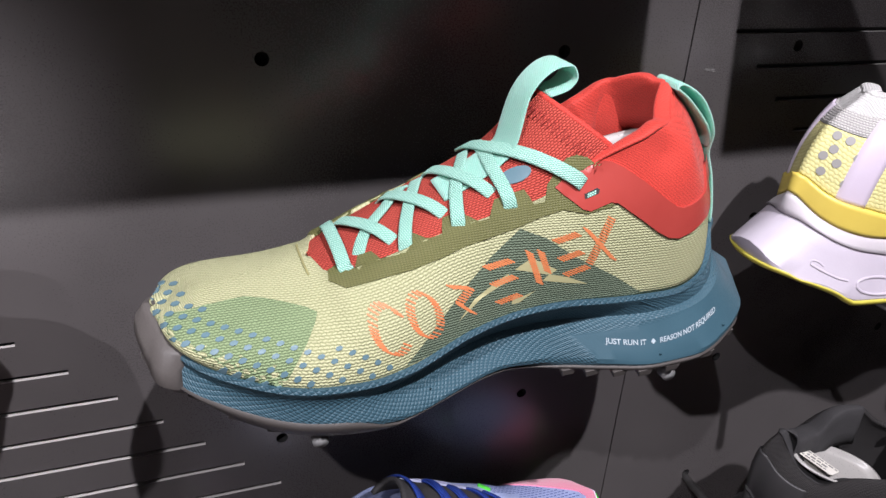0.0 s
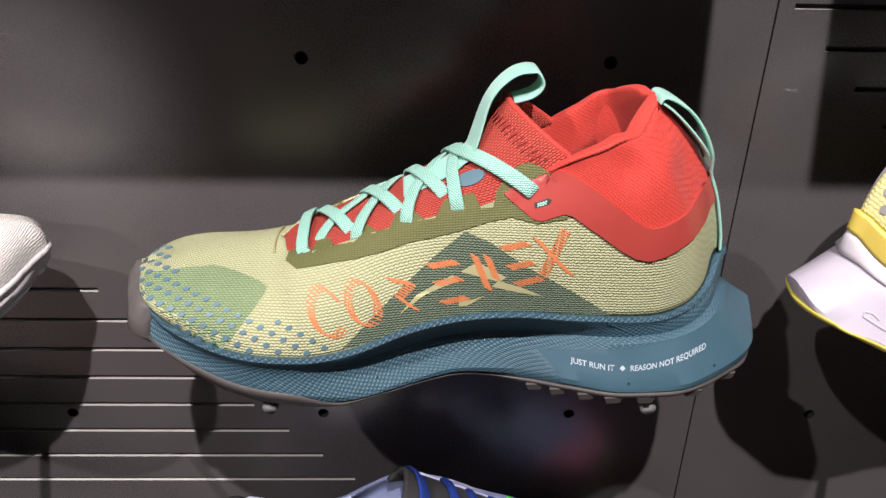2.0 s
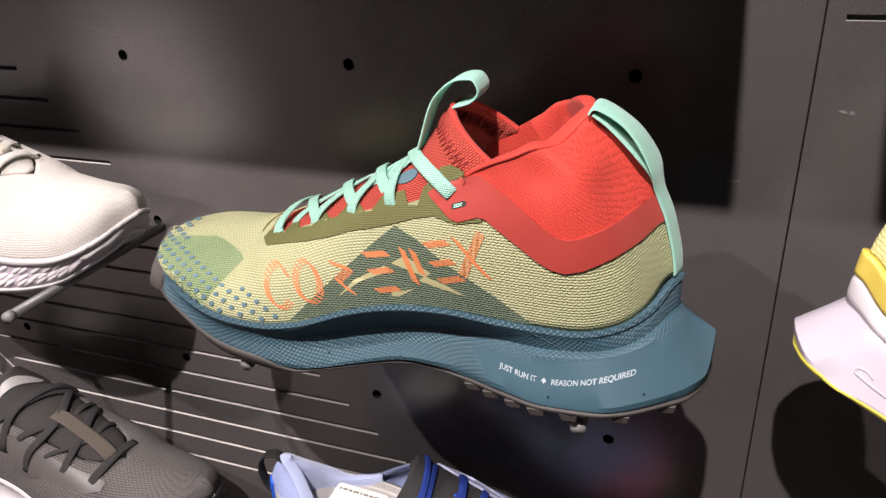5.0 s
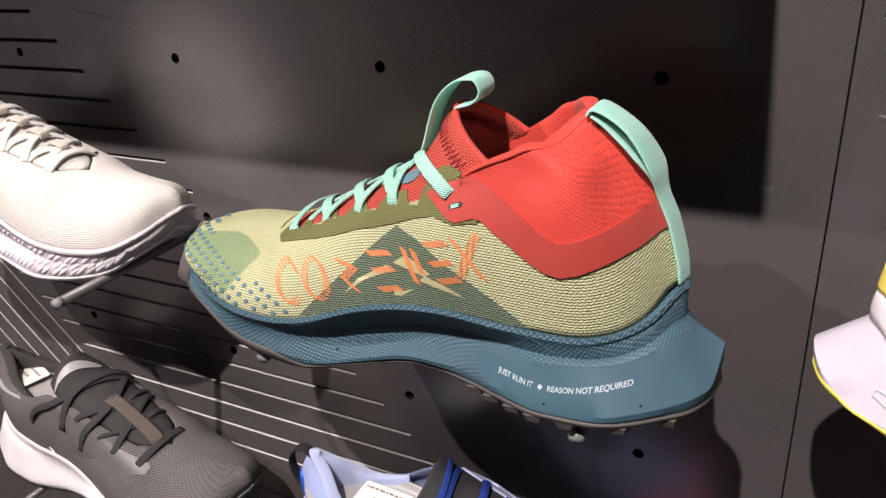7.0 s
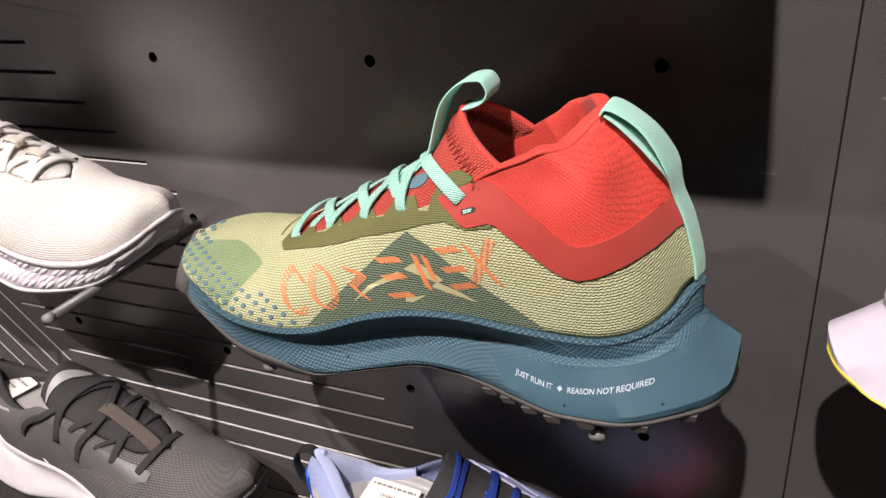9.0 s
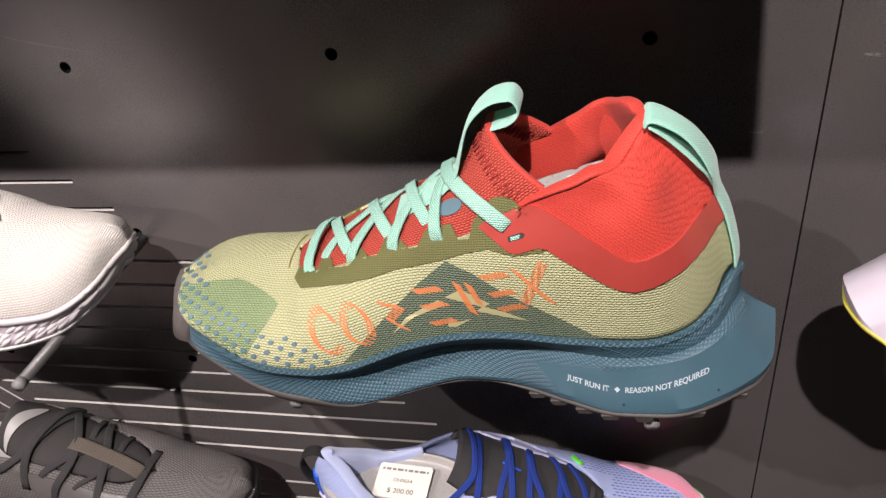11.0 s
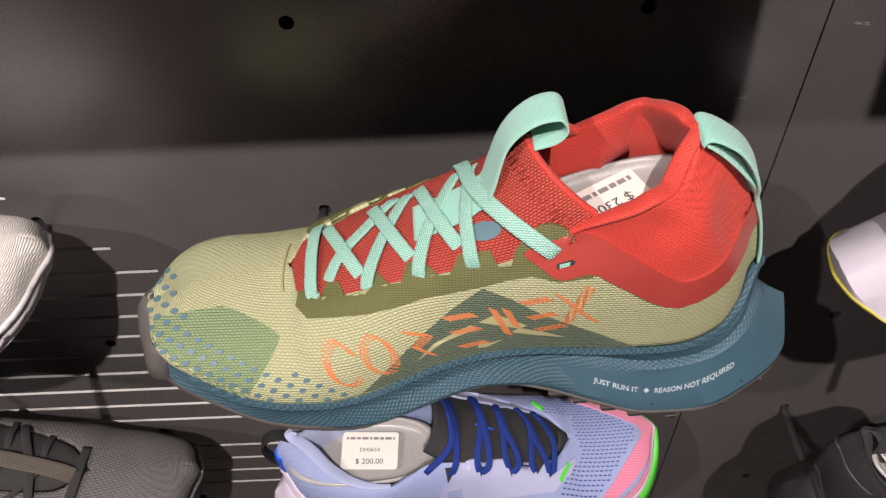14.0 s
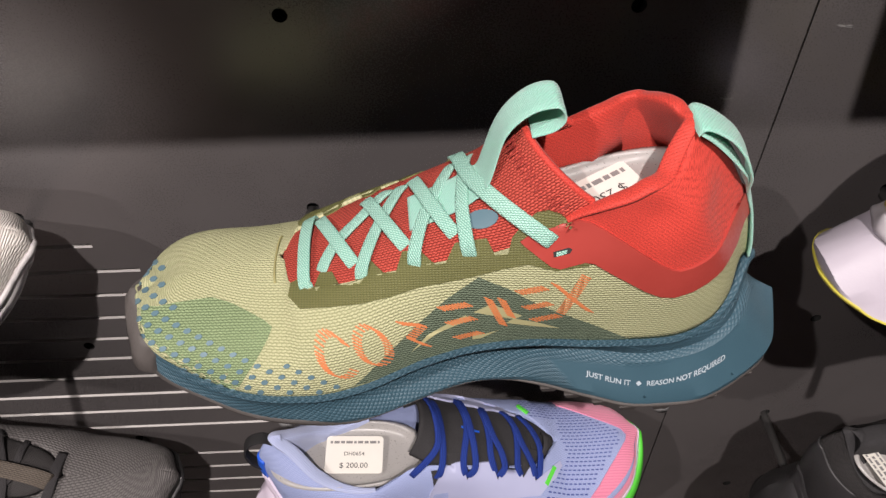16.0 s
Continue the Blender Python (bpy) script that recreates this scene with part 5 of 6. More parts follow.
HIGH["top"] = [(x, y, z - 0.006 * math.exp(-((x - 0.06) / 0.022) ** 2)) for x, y, z in HIGH["top"]]
HIGH["widen"] = [(-0.2, 0.0), (0.02, 0.0), (0.045, 0.22), (0.08, 0.22), (0.1, 0.1), (0.11, 0.0)]


def tucked(prof, narrow=0.0):
    """The sole drawn in below the toe, so that the upper hides most of it there."""
    out = dict(prof)
    for k, drop in (("feather", 0.011), ("ledge", 0.010), ("flare", 0.009), ("base", 0.007)):
        rows = []
        for x, y, z in prof[k]:
            f = min(1, max(0, (-0.05 - x) / 0.06))
            slim = narrow * f * {"feather": 0.0, "ledge": 0.04, "flare": 0.09, "base": 0.16}[k]
            rows.append((x * (1 - (0.03 * f if k != "feather" else 0) - slim * 0.35), mid_at(x) + (y - mid_at(x)) * (1 - slim), max(-0.007, z - drop * f)))
        out[k] = rows
    return out


PLUSH["base"] = [(x, y, z - 0.0065 * math.exp(-((x + 0.025) / 0.045) ** 2)) for x, y, z in PLUSH["base"]]
PLUSH["flare"] = [(x, y, z - 0.0035 * math.exp(-((x + 0.025) / 0.045) ** 2)) for x, y, z in PLUSH["flare"]]
SHORT, PLUSH = tucked(SHORT), tucked(PLUSH, 0.45)
TURNED = Matrix.Rotation(math.pi, 4, "Z")
WHITE_MESH = woven("off_white_mesh", (0.77, 0.735, 0.695), (0.56, 0.51, 0.46), 0.0019, 0.0015, depth=0.0005)
WHITE_KNIT = woven("white_knit", (0.64, 0.63, 0.615), (0.48, 0.47, 0.46), 0.0017, 0.0014, depth=0.0004)
WHITE_FOAM = mottled("pinkish_white_foam", (0.78, 0.74, 0.76), (0.72, 0.68, 0.70), 0.5)
SOLE_FOAM = mottled("pale_lilac_midsole_foam", (0.70, 0.62, 0.70), (0.64, 0.56, 0.65), 0.5)
LILAC_FOAM = mottled("lilac_white_foam", (0.52, 0.475, 0.54), (0.48, 0.435, 0.50), 0.45)
WHITE_LACE = woven("white_lace", (0.78, 0.76, 0.72), (0.58, 0.56, 0.52), 0.0016, 0.0009, depth=0.0003)
BLACK_MESH = woven("charcoal_mesh", (0.175, 0.163, 0.158), (0.060, 0.055, 0.054), 0.0027, 0.0019, depth=0.0005)
DARK_MESH = woven("black_mesh", (0.036, 0.033, 0.033), (0.016, 0.015, 0.015), 0.0020, 0.0010, depth=0.0005)
BLACK_KNIT = mottled("black_felted_knit", (0.036, 0.034, 0.036), (0.020, 0.019, 0.020), 0.9, bump=0.4, uv=True)
BLACK_LACE = woven("black_lace", (0.030, 0.029, 0.030), (0.012, 0.012, 0.012), 0.0014, 0.0009, depth=0.0004)
PAD_KNIT = woven("dark_grey_padded_knit", (0.060, 0.056, 0.055), (0.036, 0.033, 0.033), 0.0014, 0.0010, depth=0.0003)
PAD_LACE = woven("dark_grey_lace", (0.066, 0.062, 0.064), (0.030, 0.028, 0.029), 0.0012, 0.0008, depth=0.0004)
BLACK_RUBBER = mottled("black_rubber", (0.015, 0.015, 0.015), (0.022, 0.021, 0.021), 0.5)
BLACK_FOAM = mottled("black_foam", (0.022, 0.021, 0.022), (0.030, 0.029, 0.030), 0.5)
BLUE_MESH = woven("lavender_blue_mesh", (0.37, 0.43, 0.67), (0.30, 0.35, 0.59), 0.0018, 0.0013, depth=0.0003)
LAVENDER = mottled("pale_lavender_film", (0.46, 0.48, 0.67), (0.42, 0.44, 0.63), 0.5)
LAVENDER_KNIT = ribbed("lavender_knit", (0.45, 0.50, 0.71), (0.37, 0.42, 0.64), 0.0012)
PINK_MESH = ribbed("pink_toe_mesh", (0.80, 0.27, 0.39), (0.72, 0.21, 0.33), 0.0016)
PALE_FOAM = mottled("pale_lilac_foam", (0.66, 0.58, 0.68), (0.60, 0.52, 0.62), 0.45)
GREEN_RUBBER = mottled("bright_green_rubber", (0.12, 0.70, 0.06), (0.10, 0.62, 0.05), 0.5)
ROYAL_LACE = woven("royal_blue_lace", (0.026, 0.062, 0.35), (0.008, 0.020, 0.13), 0.0016, 0.0012, depth=0.0005)
YELLOW_FILM = mottled("yellow_film", (0.74, 0.58, 0.11), (0.68, 0.52, 0.09), 0.45)
YELLOW_MESH = woven("pale_yellow_mesh", (0.74, 0.70, 0.34), (0.62, 0.57, 0.24), 0.0030, 0.0022, depth=0.0003)
YELLOW_RUBBER = mottled("neon_yellow_rubber", (0.62, 0.55, 0.08), (0.56, 0.49, 0.07), 0.5)
SILVER = woven("silver_grey_print", (0.62, 0.60, 0.58), (0.30, 0.29, 0.28), 0.0016, 0.0014, rough=0.4, depth=0.0005)
GREY_FILM = mottled("grey_film", (0.085, 0.078, 0.076), (0.105, 0.098, 0.095), 0.45)
WHITE_FILM = mottled("white_film", (0.78, 0.76, 0.76), (0.72, 0.70, 0.70), 0.4)

white_shoe, white_on = running_shoe("white_running_shoe", "off-white mesh running shoe with white laces on pegs", pose(-0.267, -0.0783, 1.2792, 0, 0, 3.3) @ TURNED, PLUSH, WHITE_MESH, WHITE_KNIT, WHITE_MESH, SOLE_FOAM, WHITE_FILM, WHITE_LACE, 0.0054, dip=-0.0004, rim=0.0004)

yellow_shoe, yellow_on = running_shoe("white_yellow_running_shoe", "white running shoe with yellow heel band and lilac-white sole", pose(0.390, -0.091, 1.281) @ TURNED, TALL, WHITE_KNIT, WHITE_KNIT, WHITE_MESH, LILAC_FOAM, YELLOW_RUBBER, WHITE_LACE, 0.0065, pad=0.0045)

LOW_Z = 1.046
black_shoe, black_on = running_shoe("black_running_shoe", "charcoal mesh running shoe with black laces and white sole", pose(-0.258, -0.072, LOW_Z) @ TURNED, SHORT, BLACK_MESH, PAD_KNIT, PAD_KNIT, WHITE_FOAM, BLACK_RUBBER, PAD_LACE, 0.0050, strands=0)

blue_shoe, blue_on = running_shoe("lavender_running_shoe", "lavender-blue trail shoe with royal blue laces and pink toe", pose(0.070, -0.069, LOW_Z, 0, 0, 6) @ TURNED, HIGH, BLUE_MESH, LAVENDER_KNIT, BLACK_KNIT, PALE_FOAM, GREEN_RUBBER, ROYAL_LACE, strands=0)
insert(blue_shoe, (0.0610, -0.0078, 0.0778), (0.0475, 0.0237), 0.10, lip=0.0060)
price_label(blue_shoe, (0.012, -0.0675, LOW_Z + 0.0815), (1, -0.03, -0.03), (0.05, 1, 0.06), (0.037, 0.026), ((0.0085, 0.0018, None, 0.032), (0.0005, 0.0026, "DH0654", 0.013), (-0.0075, 0.0036, "$ 200.00", 0.018)))


def outline(prof, key, s0, s1, shrink, n=16):
    """A stretch of a shoe's outline from above, drawn in towards its middle line."""
    r = rail(prof[key])
    return [(r(s).x * (1 if s > 0.1 else 0.992), mid_at(r(s).x) + (r(s).y - mid_at(r(s).x)) * shrink) for s in (s0 + (s1 - s0) * k / n for k in range(n + 1))]


# toe cap, films, tabs and laces of the lavender shoe
DARK_BLUE = mottled("dark_blue_mesh_opening", (0.07, 0.10, 0.34), (0.05, 0.07, 0.26), 0.8)
BRIGHT_BLUE = mottled("bright_blue_film", (0.02, 0.14, 0.75), (0.02, 0.11, 0.66), 0.4)
blue_bed = [blue_on["upper"], blue_on["tongue"]]
DOWN = 89.9
side = outline(HIGH, "feather", 0.0, 0.30, 0.985)
ring = side[::-1] + [(x, mid_at(x) - 0.88 * (y - mid_at(x))) for x, y in side[1:]]
inner = [(-0.0900, 0.0335), (-0.0999, 0.0255), (-0.1169, 0.0082), (-0.1262, -0.0020), (-0.1278, -0.0060), (-0.1255, -0.0105), (-0.1012, -0.0275), (-0.0870, -0.0375)]
drape("toe_cap", [ring + inner], blue_on["upper"], blue_shoe, PINK_MESH, angle=DOWN, lift=0.0009, cell=0.004, label="pink mesh toe cap")
cap_edge = hermite([(-0.045, -0.078), (-0.0375, -0.0870), (-0.0275, -0.1012), (-0.0105, -0.1235), (-0.0060, -0.1258), (-0.0020, -0.1240), (0.0082, -0.1150), (0.0255, -0.0980), (0.0335, -0.0885), (0.04, -0.08)])
dashes = []
for j in range(-14, 14):
    for i in range(40):
        y = -0.002 + 0.0026 * j
        x = -0.050 - 0.0032 * i - (0.0016 if j % 2 else 0) + 0.18 * y * (1 if y < 0 else -0.4)
        limit = -0.0765 + 0.9 * max(0, y - 0.012) if y > -0.006 else -0.058 - 0.35 * (y + 0.03)
        if x < limit - 0.002 and x > cap_edge(y) + 0.003 and not (x > -0.081 and -0.022 < y < 0.010):
            l, w = 0.0011, 0.00042
            dashes.append([(x - l, y - w), (x + l, y - w * 0.8), (x + l, y + w * 0.8), (x - l, y + w)])
drape("mesh_opening", dashes, blue_on["upper"], blue_shoe, DARK_BLUE, angle=DOWN, lift=0.0003, cell=0.01, skirt=False, label="rows of dark blue mesh openings")
drape("eyelet_lining", [[(0.012, 0.0170), (0.010, 0.0262), (-0.0110, 0.0266), (-0.0300, 0.0266), (-0.0475, 0.0250), (-0.0560, 0.0252), (-0.0600, 0.0120), (-0.030, 0.0110), (0.0, 0.0150)]], blue_bed, blue_shoe, BLACK_KNIT, angle=DOWN, lift=0.0006, cell=0.003, label="black lining below the lace tabs")
drape("side_film", [[(0.0088, 0.0252), (-0.0001, 0.0191), (-0.0075, 0.0178), (-0.0109, 0.0252), (-0.0165, 0.0180), (-0.0262, 0.0166), (-0.0301, 0.0254), (-0.0355, 0.0164), (-0.0439, 0.0166), (-0.0472, 0.0236), (-0.0539, 0.0160), (-0.0551, 0.0247), (-0.0640, 0.0190), (-0.0751, 0.0110), (-0.0762, 0.0135), (-0.0700, 0.0215), (-0.0574, 0.0310), (-0.0350, 0.0318), (-0.0130, 0.0305), (0.0100, 0.0300), (0.0160, 0.0280)]], blue_bed, blue_shoe, LAVENDER, angle=DOWN, lift=0.0014, cell=0.003, label="smooth pale lavender film with pointed lace tabs")
drape("side_film", [[(0.0140, -0.0330), (-0.0058, -0.0335), (-0.0222, -0.0300), (-0.0389, -0.0265), (-0.0530, -0.0225), (-0.0510, -0.0185), (-0.0363, -0.0200), (-0.0297, -0.0185), (-0.0234, -0.0205), (-0.0171, -0.0205), (-0.0110, -0.0225), (-0.0057, -0.0225), (0.0021, -0.0240)]], blue_bed, blue_shoe, LAVENDER, angle=DOWN, lift=0.0014, cell=0.003, label="smooth pale lavender film with pointed lace tabs")
drape("side_tag", [[(-0.0712, 0.0160), (-0.0694, 0.0148), (-0.0612, 0.0252), (-0.0630, 0.0264)]], blue_on["upper"], blue_shoe, GREEN_RUBBER, angle=DOWN, lift=0.0019, label="bright green tag")
drape("side_tag", [[(-0.0560, -0.0310), (-0.0545, -0.0295), (-0.0608, -0.0236), (-0.0622, -0.0250)]], blue_on["upper"], blue_shoe, GREEN_RUBBER, angle=DOWN, lift=0.0016, label="bright green tag")
drape("side_mark", [[(-0.0150, 0.0312), (-0.0240, 0.0316), (-0.0310, 0.0350), (-0.0200, 0.0345)]], blue_on["upper"], blue_shoe, WHITE_FILM, angle=DOWN, lift=0.0008, label="white pointed side mark")
drape("tongue_tip", [[(-0.0560, -0.0060), (-0.0660, -0.0040), (-0.0690, 0.0020), (-0.0645, 0.0070), (-0.0560, 0.0060)]], blue_bed, blue_shoe, BLACK_KNIT, angle=DOWN, lift=0.0012, cell=0.003, label="black woven tongue tip")


for path, up in (
    ([(0.0150, -0.0300), (0.0076, -0.0080), (0.0057, 0.0071), (0.0085, 0.0147), (0.0231, 0.0222)], 0.0024),
    ([(0.0054, -0.0270), (0.0028, 0.0031), (0.0035, 0.0190), (0.0090, 0.0245)], 0.0018),
    ([(-0.0091, -0.0292), (-0.0133, -0.0131), (-0.0145, -0.0021), (-0.0086, 0.0186), (-0.0108, 0.0240)], 0.0018),
    ([(-0.0105, -0.0285), (-0.0140, -0.0131), (-0.0155, -0.0021), (-0.0166, 0.0180), (-0.0112, 0.0240)], 0.0030),
    ([(-0.0255, -0.0270), (-0.0279, -0.0004), (-0.0267, 0.0140), (-0.0300, 0.0238)], 0.0018),
    ([(-0.0265, -0.0265), (-0.0288, -0.0004), (-0.0330, 0.0100), (-0.0352, 0.0180), (-0.0310, 0.0238)], 0.0030),
    ([(-0.0400, -0.0235), (-0.0466, -0.0053), (-0.0486, 0.0043), (-0.0535, 0.0140), (-0.0555, 0.0230)], 0.0028),
    ([(-0.0420, -0.0230), (-0.0470, -0.0040), (-0.0455, 0.0080), (-0.0440, 0.0185), (-0.0470, 0.0230)], 0.0018),
    ([(-0.0505, -0.0235), (-0.0603, -0.0010), (-0.0612, 0.0063), (-0.0581, 0.0240)], 0.0026),
):
    laid_lace(blue_bed, blue_shoe, ROYAL_LACE, path, 0.0042, lift=up)
laid_lace(blue_bed, blue_shoe, BLACK_KNIT, [(-0.0665, -0.0050), (-0.0650, 0.0015), (-0.0630, 0.0080)], 0.0036, lift=0.0050, name="lace_keeper", label="black woven lace keeper")
drape("tongue_print", [[(-0.0225, 0.0000), (-0.0115, -0.0022), (-0.0115, -0.0009), (-0.0225, 0.0012)]], blue_bed, blue_shoe, BRIGHT_BLUE, angle=DOWN, lift=0.0006, label="bright blue print")
ribbon([(0.1040, -0.010, 0.1060), (0.1120, -0.010, 0.1120), (0.1200, -0.010, 0.1090), (0.1240, -0.010, 0.0990), (0.1215, -0.010, 0.0870), (0.1150, -0.010, 0.0790)], [(-0.6, 0, 0.8), (-0.1, 0, 1), (0.7, 0, 0.7), (1, 0, 0), (0.9, 0, -0.4), (0.8, 0, -0.5)], 0.0080, 0.0014, "heel_loop", BLACK_LACE, blue_shoe, label="black woven heel loop")
rails = [rail(HIGH[k]) for k in ("base", "flare", "ledge", "feather")]
rim = []
for k in range(31):
    s = 0.18 * k / 30
    B, M, L, o = rails[0](s), rails[1](s), rails[2](s), outward(rails[3], s)
    rim.append([B, B + o * 0.0014, M + o * 0.0024, L + o * 0.0022, L + Vector((0, 0, 0.0022)), L - o * 0.003])
bm = grid_mesh([[far_side(p) for p in r] for r in rim[:0:-1]] + rim)
bmesh.ops.recalc_face_normals(bm, faces=bm.faces)
part("toe_rim", bm, GREEN_RUBBER, blue_shoe, "bright green rubber toe rim")

slip_shoe, _ = running_shoe("black_trainer", "black mesh trainer with glossy heel on pegs", pose(0.404, -0.140, LOW_Z, 0, 0, -22) @ TURNED, TRAINER, DARK_MESH, BLACK_KNIT, BLACK_KNIT, BLACK_FOAM, BLACK_RUBBER, BLACK_LACE, 0.0050, pad=0.0058)
insert(slip_shoe, (0.0650, -0.0080, 0.0990), (0.0310, 0.0165), 0.30, tilt=-0.12)
insert(black_shoe, (0.0640, -0.0080, 0.0840), (0.0460, 0.0240), 0.05)

def upper_band(name, prof, ob, mat, v0, v1, s0, s1, lift, label="", both=True):
    """A strip of film or knit that follows the upper between two heights, from s0 to s1 on both sides."""
    rows = upper_rows(prof, 90, 40)
    n = 90
    pick = [i for i in range(len(rows)) if s0 <= (i if i <= n else 2 * n - i) / n <= s1]
    a, b = int(round(v0 * 40)), int(round(v1 * 40))
    strip = [[p for p in rows[i][a:b + 1]] for i in pick]
    bm = grid_mesh(strip)
    face_out(bm)
    bm.normal_update()
    for v in bm.verts:
        v.co += v.normal * lift
    return solid(part(name, bm, mat, ob, label), lift + 0.0004)


def upper_spots(name, prof, ob, mat, places, r, lift, label=""):
    """Small printed discs at (s, v) places on the side towards the room."""
    F = rail(prof["feather"])
    rows = upper_rows(prof, 90, 40)
    bm = bmesh.new()
    for s, v in places:
        i, j = min(int(s * 90), 88), min(int(v * 40), 38)
        p, q, t = [far_side(x) for x in (rows[i][j], rows[i + 1][j], rows[i][j + 1])]
        n = (q - p).cross(t - p).normalized()
        if n.y < 0:
            n = -n
        a = (q - p).normalized()
        b = n.cross(a)
        bm.faces.new([bm.verts.new(p + n * lift + (a * math.cos(k) + b * math.sin(k)) * r) for k in (2 * math.pi * m / 12 for m in range(12))])
    bmesh.ops.recalc_face_normals(bm, faces=bm.faces)
    return part(name, bm, mat, ob, label, smooth=False)


# heel layers of the white and yellow shoe
upper_band("yellow_band", TALL, yellow_shoe, YELLOW_FILM, 0.0, 0.16, 0.45, 1.0, 0.0032, "smooth yellow heel band")
upper_band("yellow_mesh", TALL, yellow_shoe, YELLOW_MESH, 0.16, 0.58, 0.45, 1.0, 0.0005, "pale yellow mesh")
upper_band("silver_band", TALL, yellow_shoe, SILVER, 0.58, 0.76, 0.45, 1.0, 0.0007, "crinkled silver-grey band")
upper_spots("silver_dots", TALL, yellow_shoe, SILVER, [(0.50 + 0.052 * i + (0.026 if j % 2 else 0), 0.27 + 0.085 * j) for i in range(9) for j in range(4)], 0.0024, 0.0009, "silver reflective dots")
upper_band("pull_strip", TALL, yellow_shoe, PALE_FOAM, 0.16, 0.72, 0.80, 0.86, 0.0016, "white woven vertical strip")
upper_band("heel_counter", TRAINER, slip_shoe, BLACK_FOAM, 0.0, 0.55, 0.80, 1.0, 0.0012, "glossy black heel counter")

upper_band("heel_patch", HIGH, blue_shoe, BRIGHT_BLUE, 0.05, 0.45, 0.93, 1.0, 0.0012, "bright blue heel patch")


def toe_band(name, prof, ob, mat, top, s1, lift, label=""):
    """A rand round the toe, whose height falls off to both sides."""
    rows = upper_rows(prof, 90, 40)
    k = int(s1 * 90)
    strip = []
    for i in range(-k, k + 1):
        h = max(1.0, 40 * top * (1 - (abs(i) / (k + 0.5)) ** 2.2))
        r = rows[i % len(rows)]
        line = []
        for q in range(11):
            w = min(38.9, h * q / 10)
            line.append(r[int(w)].lerp(r[int(w) + 1], w - int(w)))
        strip.append(line)
    bm = grid_mesh(strip)
    bmesh.ops.recalc_face_normals(bm, faces=bm.faces)
    bm.normal_update()
    sign = 1 if sum(v.normal.x for v in bm.verts) < 0 else -1
    for v in bm.verts:
        v.co += v.normal * lift * sign
    return part(name, bm, mat, ob, label)


GREY_RAND = mottled("pale_grey_film", (0.68, 0.65, 0.64), (0.62, 0.59, 0.58), 0.4)


def scallops(prof, tree, ob, mat):
    """A white rim along the top of the foam, and below it rows of slanting leaf-shaped ridges."""
    rows = sole_rows(prof, 80, rim=0.0004, dip=-0.0004)
    bm = grid_mesh([r[11:16] for r in rows[11:-11]])
    bmesh.ops.recalc_face_normals(bm, faces=bm.faces)
    for v in bm.verts:
        v.co += (v.co - Vector((v.co.x * 0.8, mid_at(v.co.x), v.co.z))).normalized() * 0.0009
    solid(part("midsole_rim", bm, mat, ob, "white rim of the midsole"), 0.0010)
    grid = []
    for i in range(9):
        u = -1 + 2 * i / 8
        w = (1 - u * u) ** 0.7
        grid.append([Vector((u * 0.0062, w * 0.0019 * c, 0.0011 * w * (1 - c * c) - 0.0004)) for c in (-1, -0.5, 0, 0.5, 1)])
    made = grid_mesh(grid, weld=1e-6)
    bmesh.ops.recalc_face_normals(made, faces=made.faces)
    if sum(f.normal.z for f in made.faces) < 0:
        bmesh.ops.reverse_faces(made, faces=made.faces)
    first = part("ridge", made, mat, ob)
    data, n = first.data, 0
    far = len(rows) // 2
    for level, (a, b, q) in enumerate(((8, 11, 0.45), (6, 8, 0.55), (4, 6, 0.45))):
        for k in range(34):
            x = 0.105 - 0.0068 * (k + 0.5 * (level % 2))
            near = min(rows[far:], key=lambda r: abs(r[a].x - x))
            p = near[a].lerp(near[b], q)
            hit = tree.find_nearest(p)
            if hit[0] is None or near[11].z - near[4].z < 0.009:
                continue
            n_out = hit[1] if hit[1].y > 0 else -hit[1]
            along = Vector((0.86, 0, -0.5))
            along = (along - n_out * along.dot(n_out)).normalized()
            side = n_out.cross(along)
            piece = first if n == 0 else new("ridge", data)
            piece.parent = ob
            m = Matrix((along, side, n_out)).transposed().to_4x4()
            m.translation = hit[0]
            piece.matrix_local = m
            n += 1


scallops(PLUSH, white_on["sole"], white_shoe, WHITE_FOAM)

def sole_rand(prof, ob, mat, reach, label, **kw):
    """A rubber rand round the toe, on the foam, lower towards its ends."""
    rows = sole_rows(prof, 120, **kw)
    strip = []
    for i in range(-reach, reach + 1):
        cut = abs(i) // 6
        line = [p + Vector((-0.0006, 0.0010 if p.y > mid_at(p.x) else -0.0010, 0)) for p in rows[i % len(rows)][3 + cut:16]]
        strip.append(line + [line[-1]] * cut)
    bm = grid_mesh(strip)
    bmesh.ops.recalc_face_normals(bm, faces=bm.faces)
    solid(part("toe_rand", bm, mat, ob, label), 0.0008)


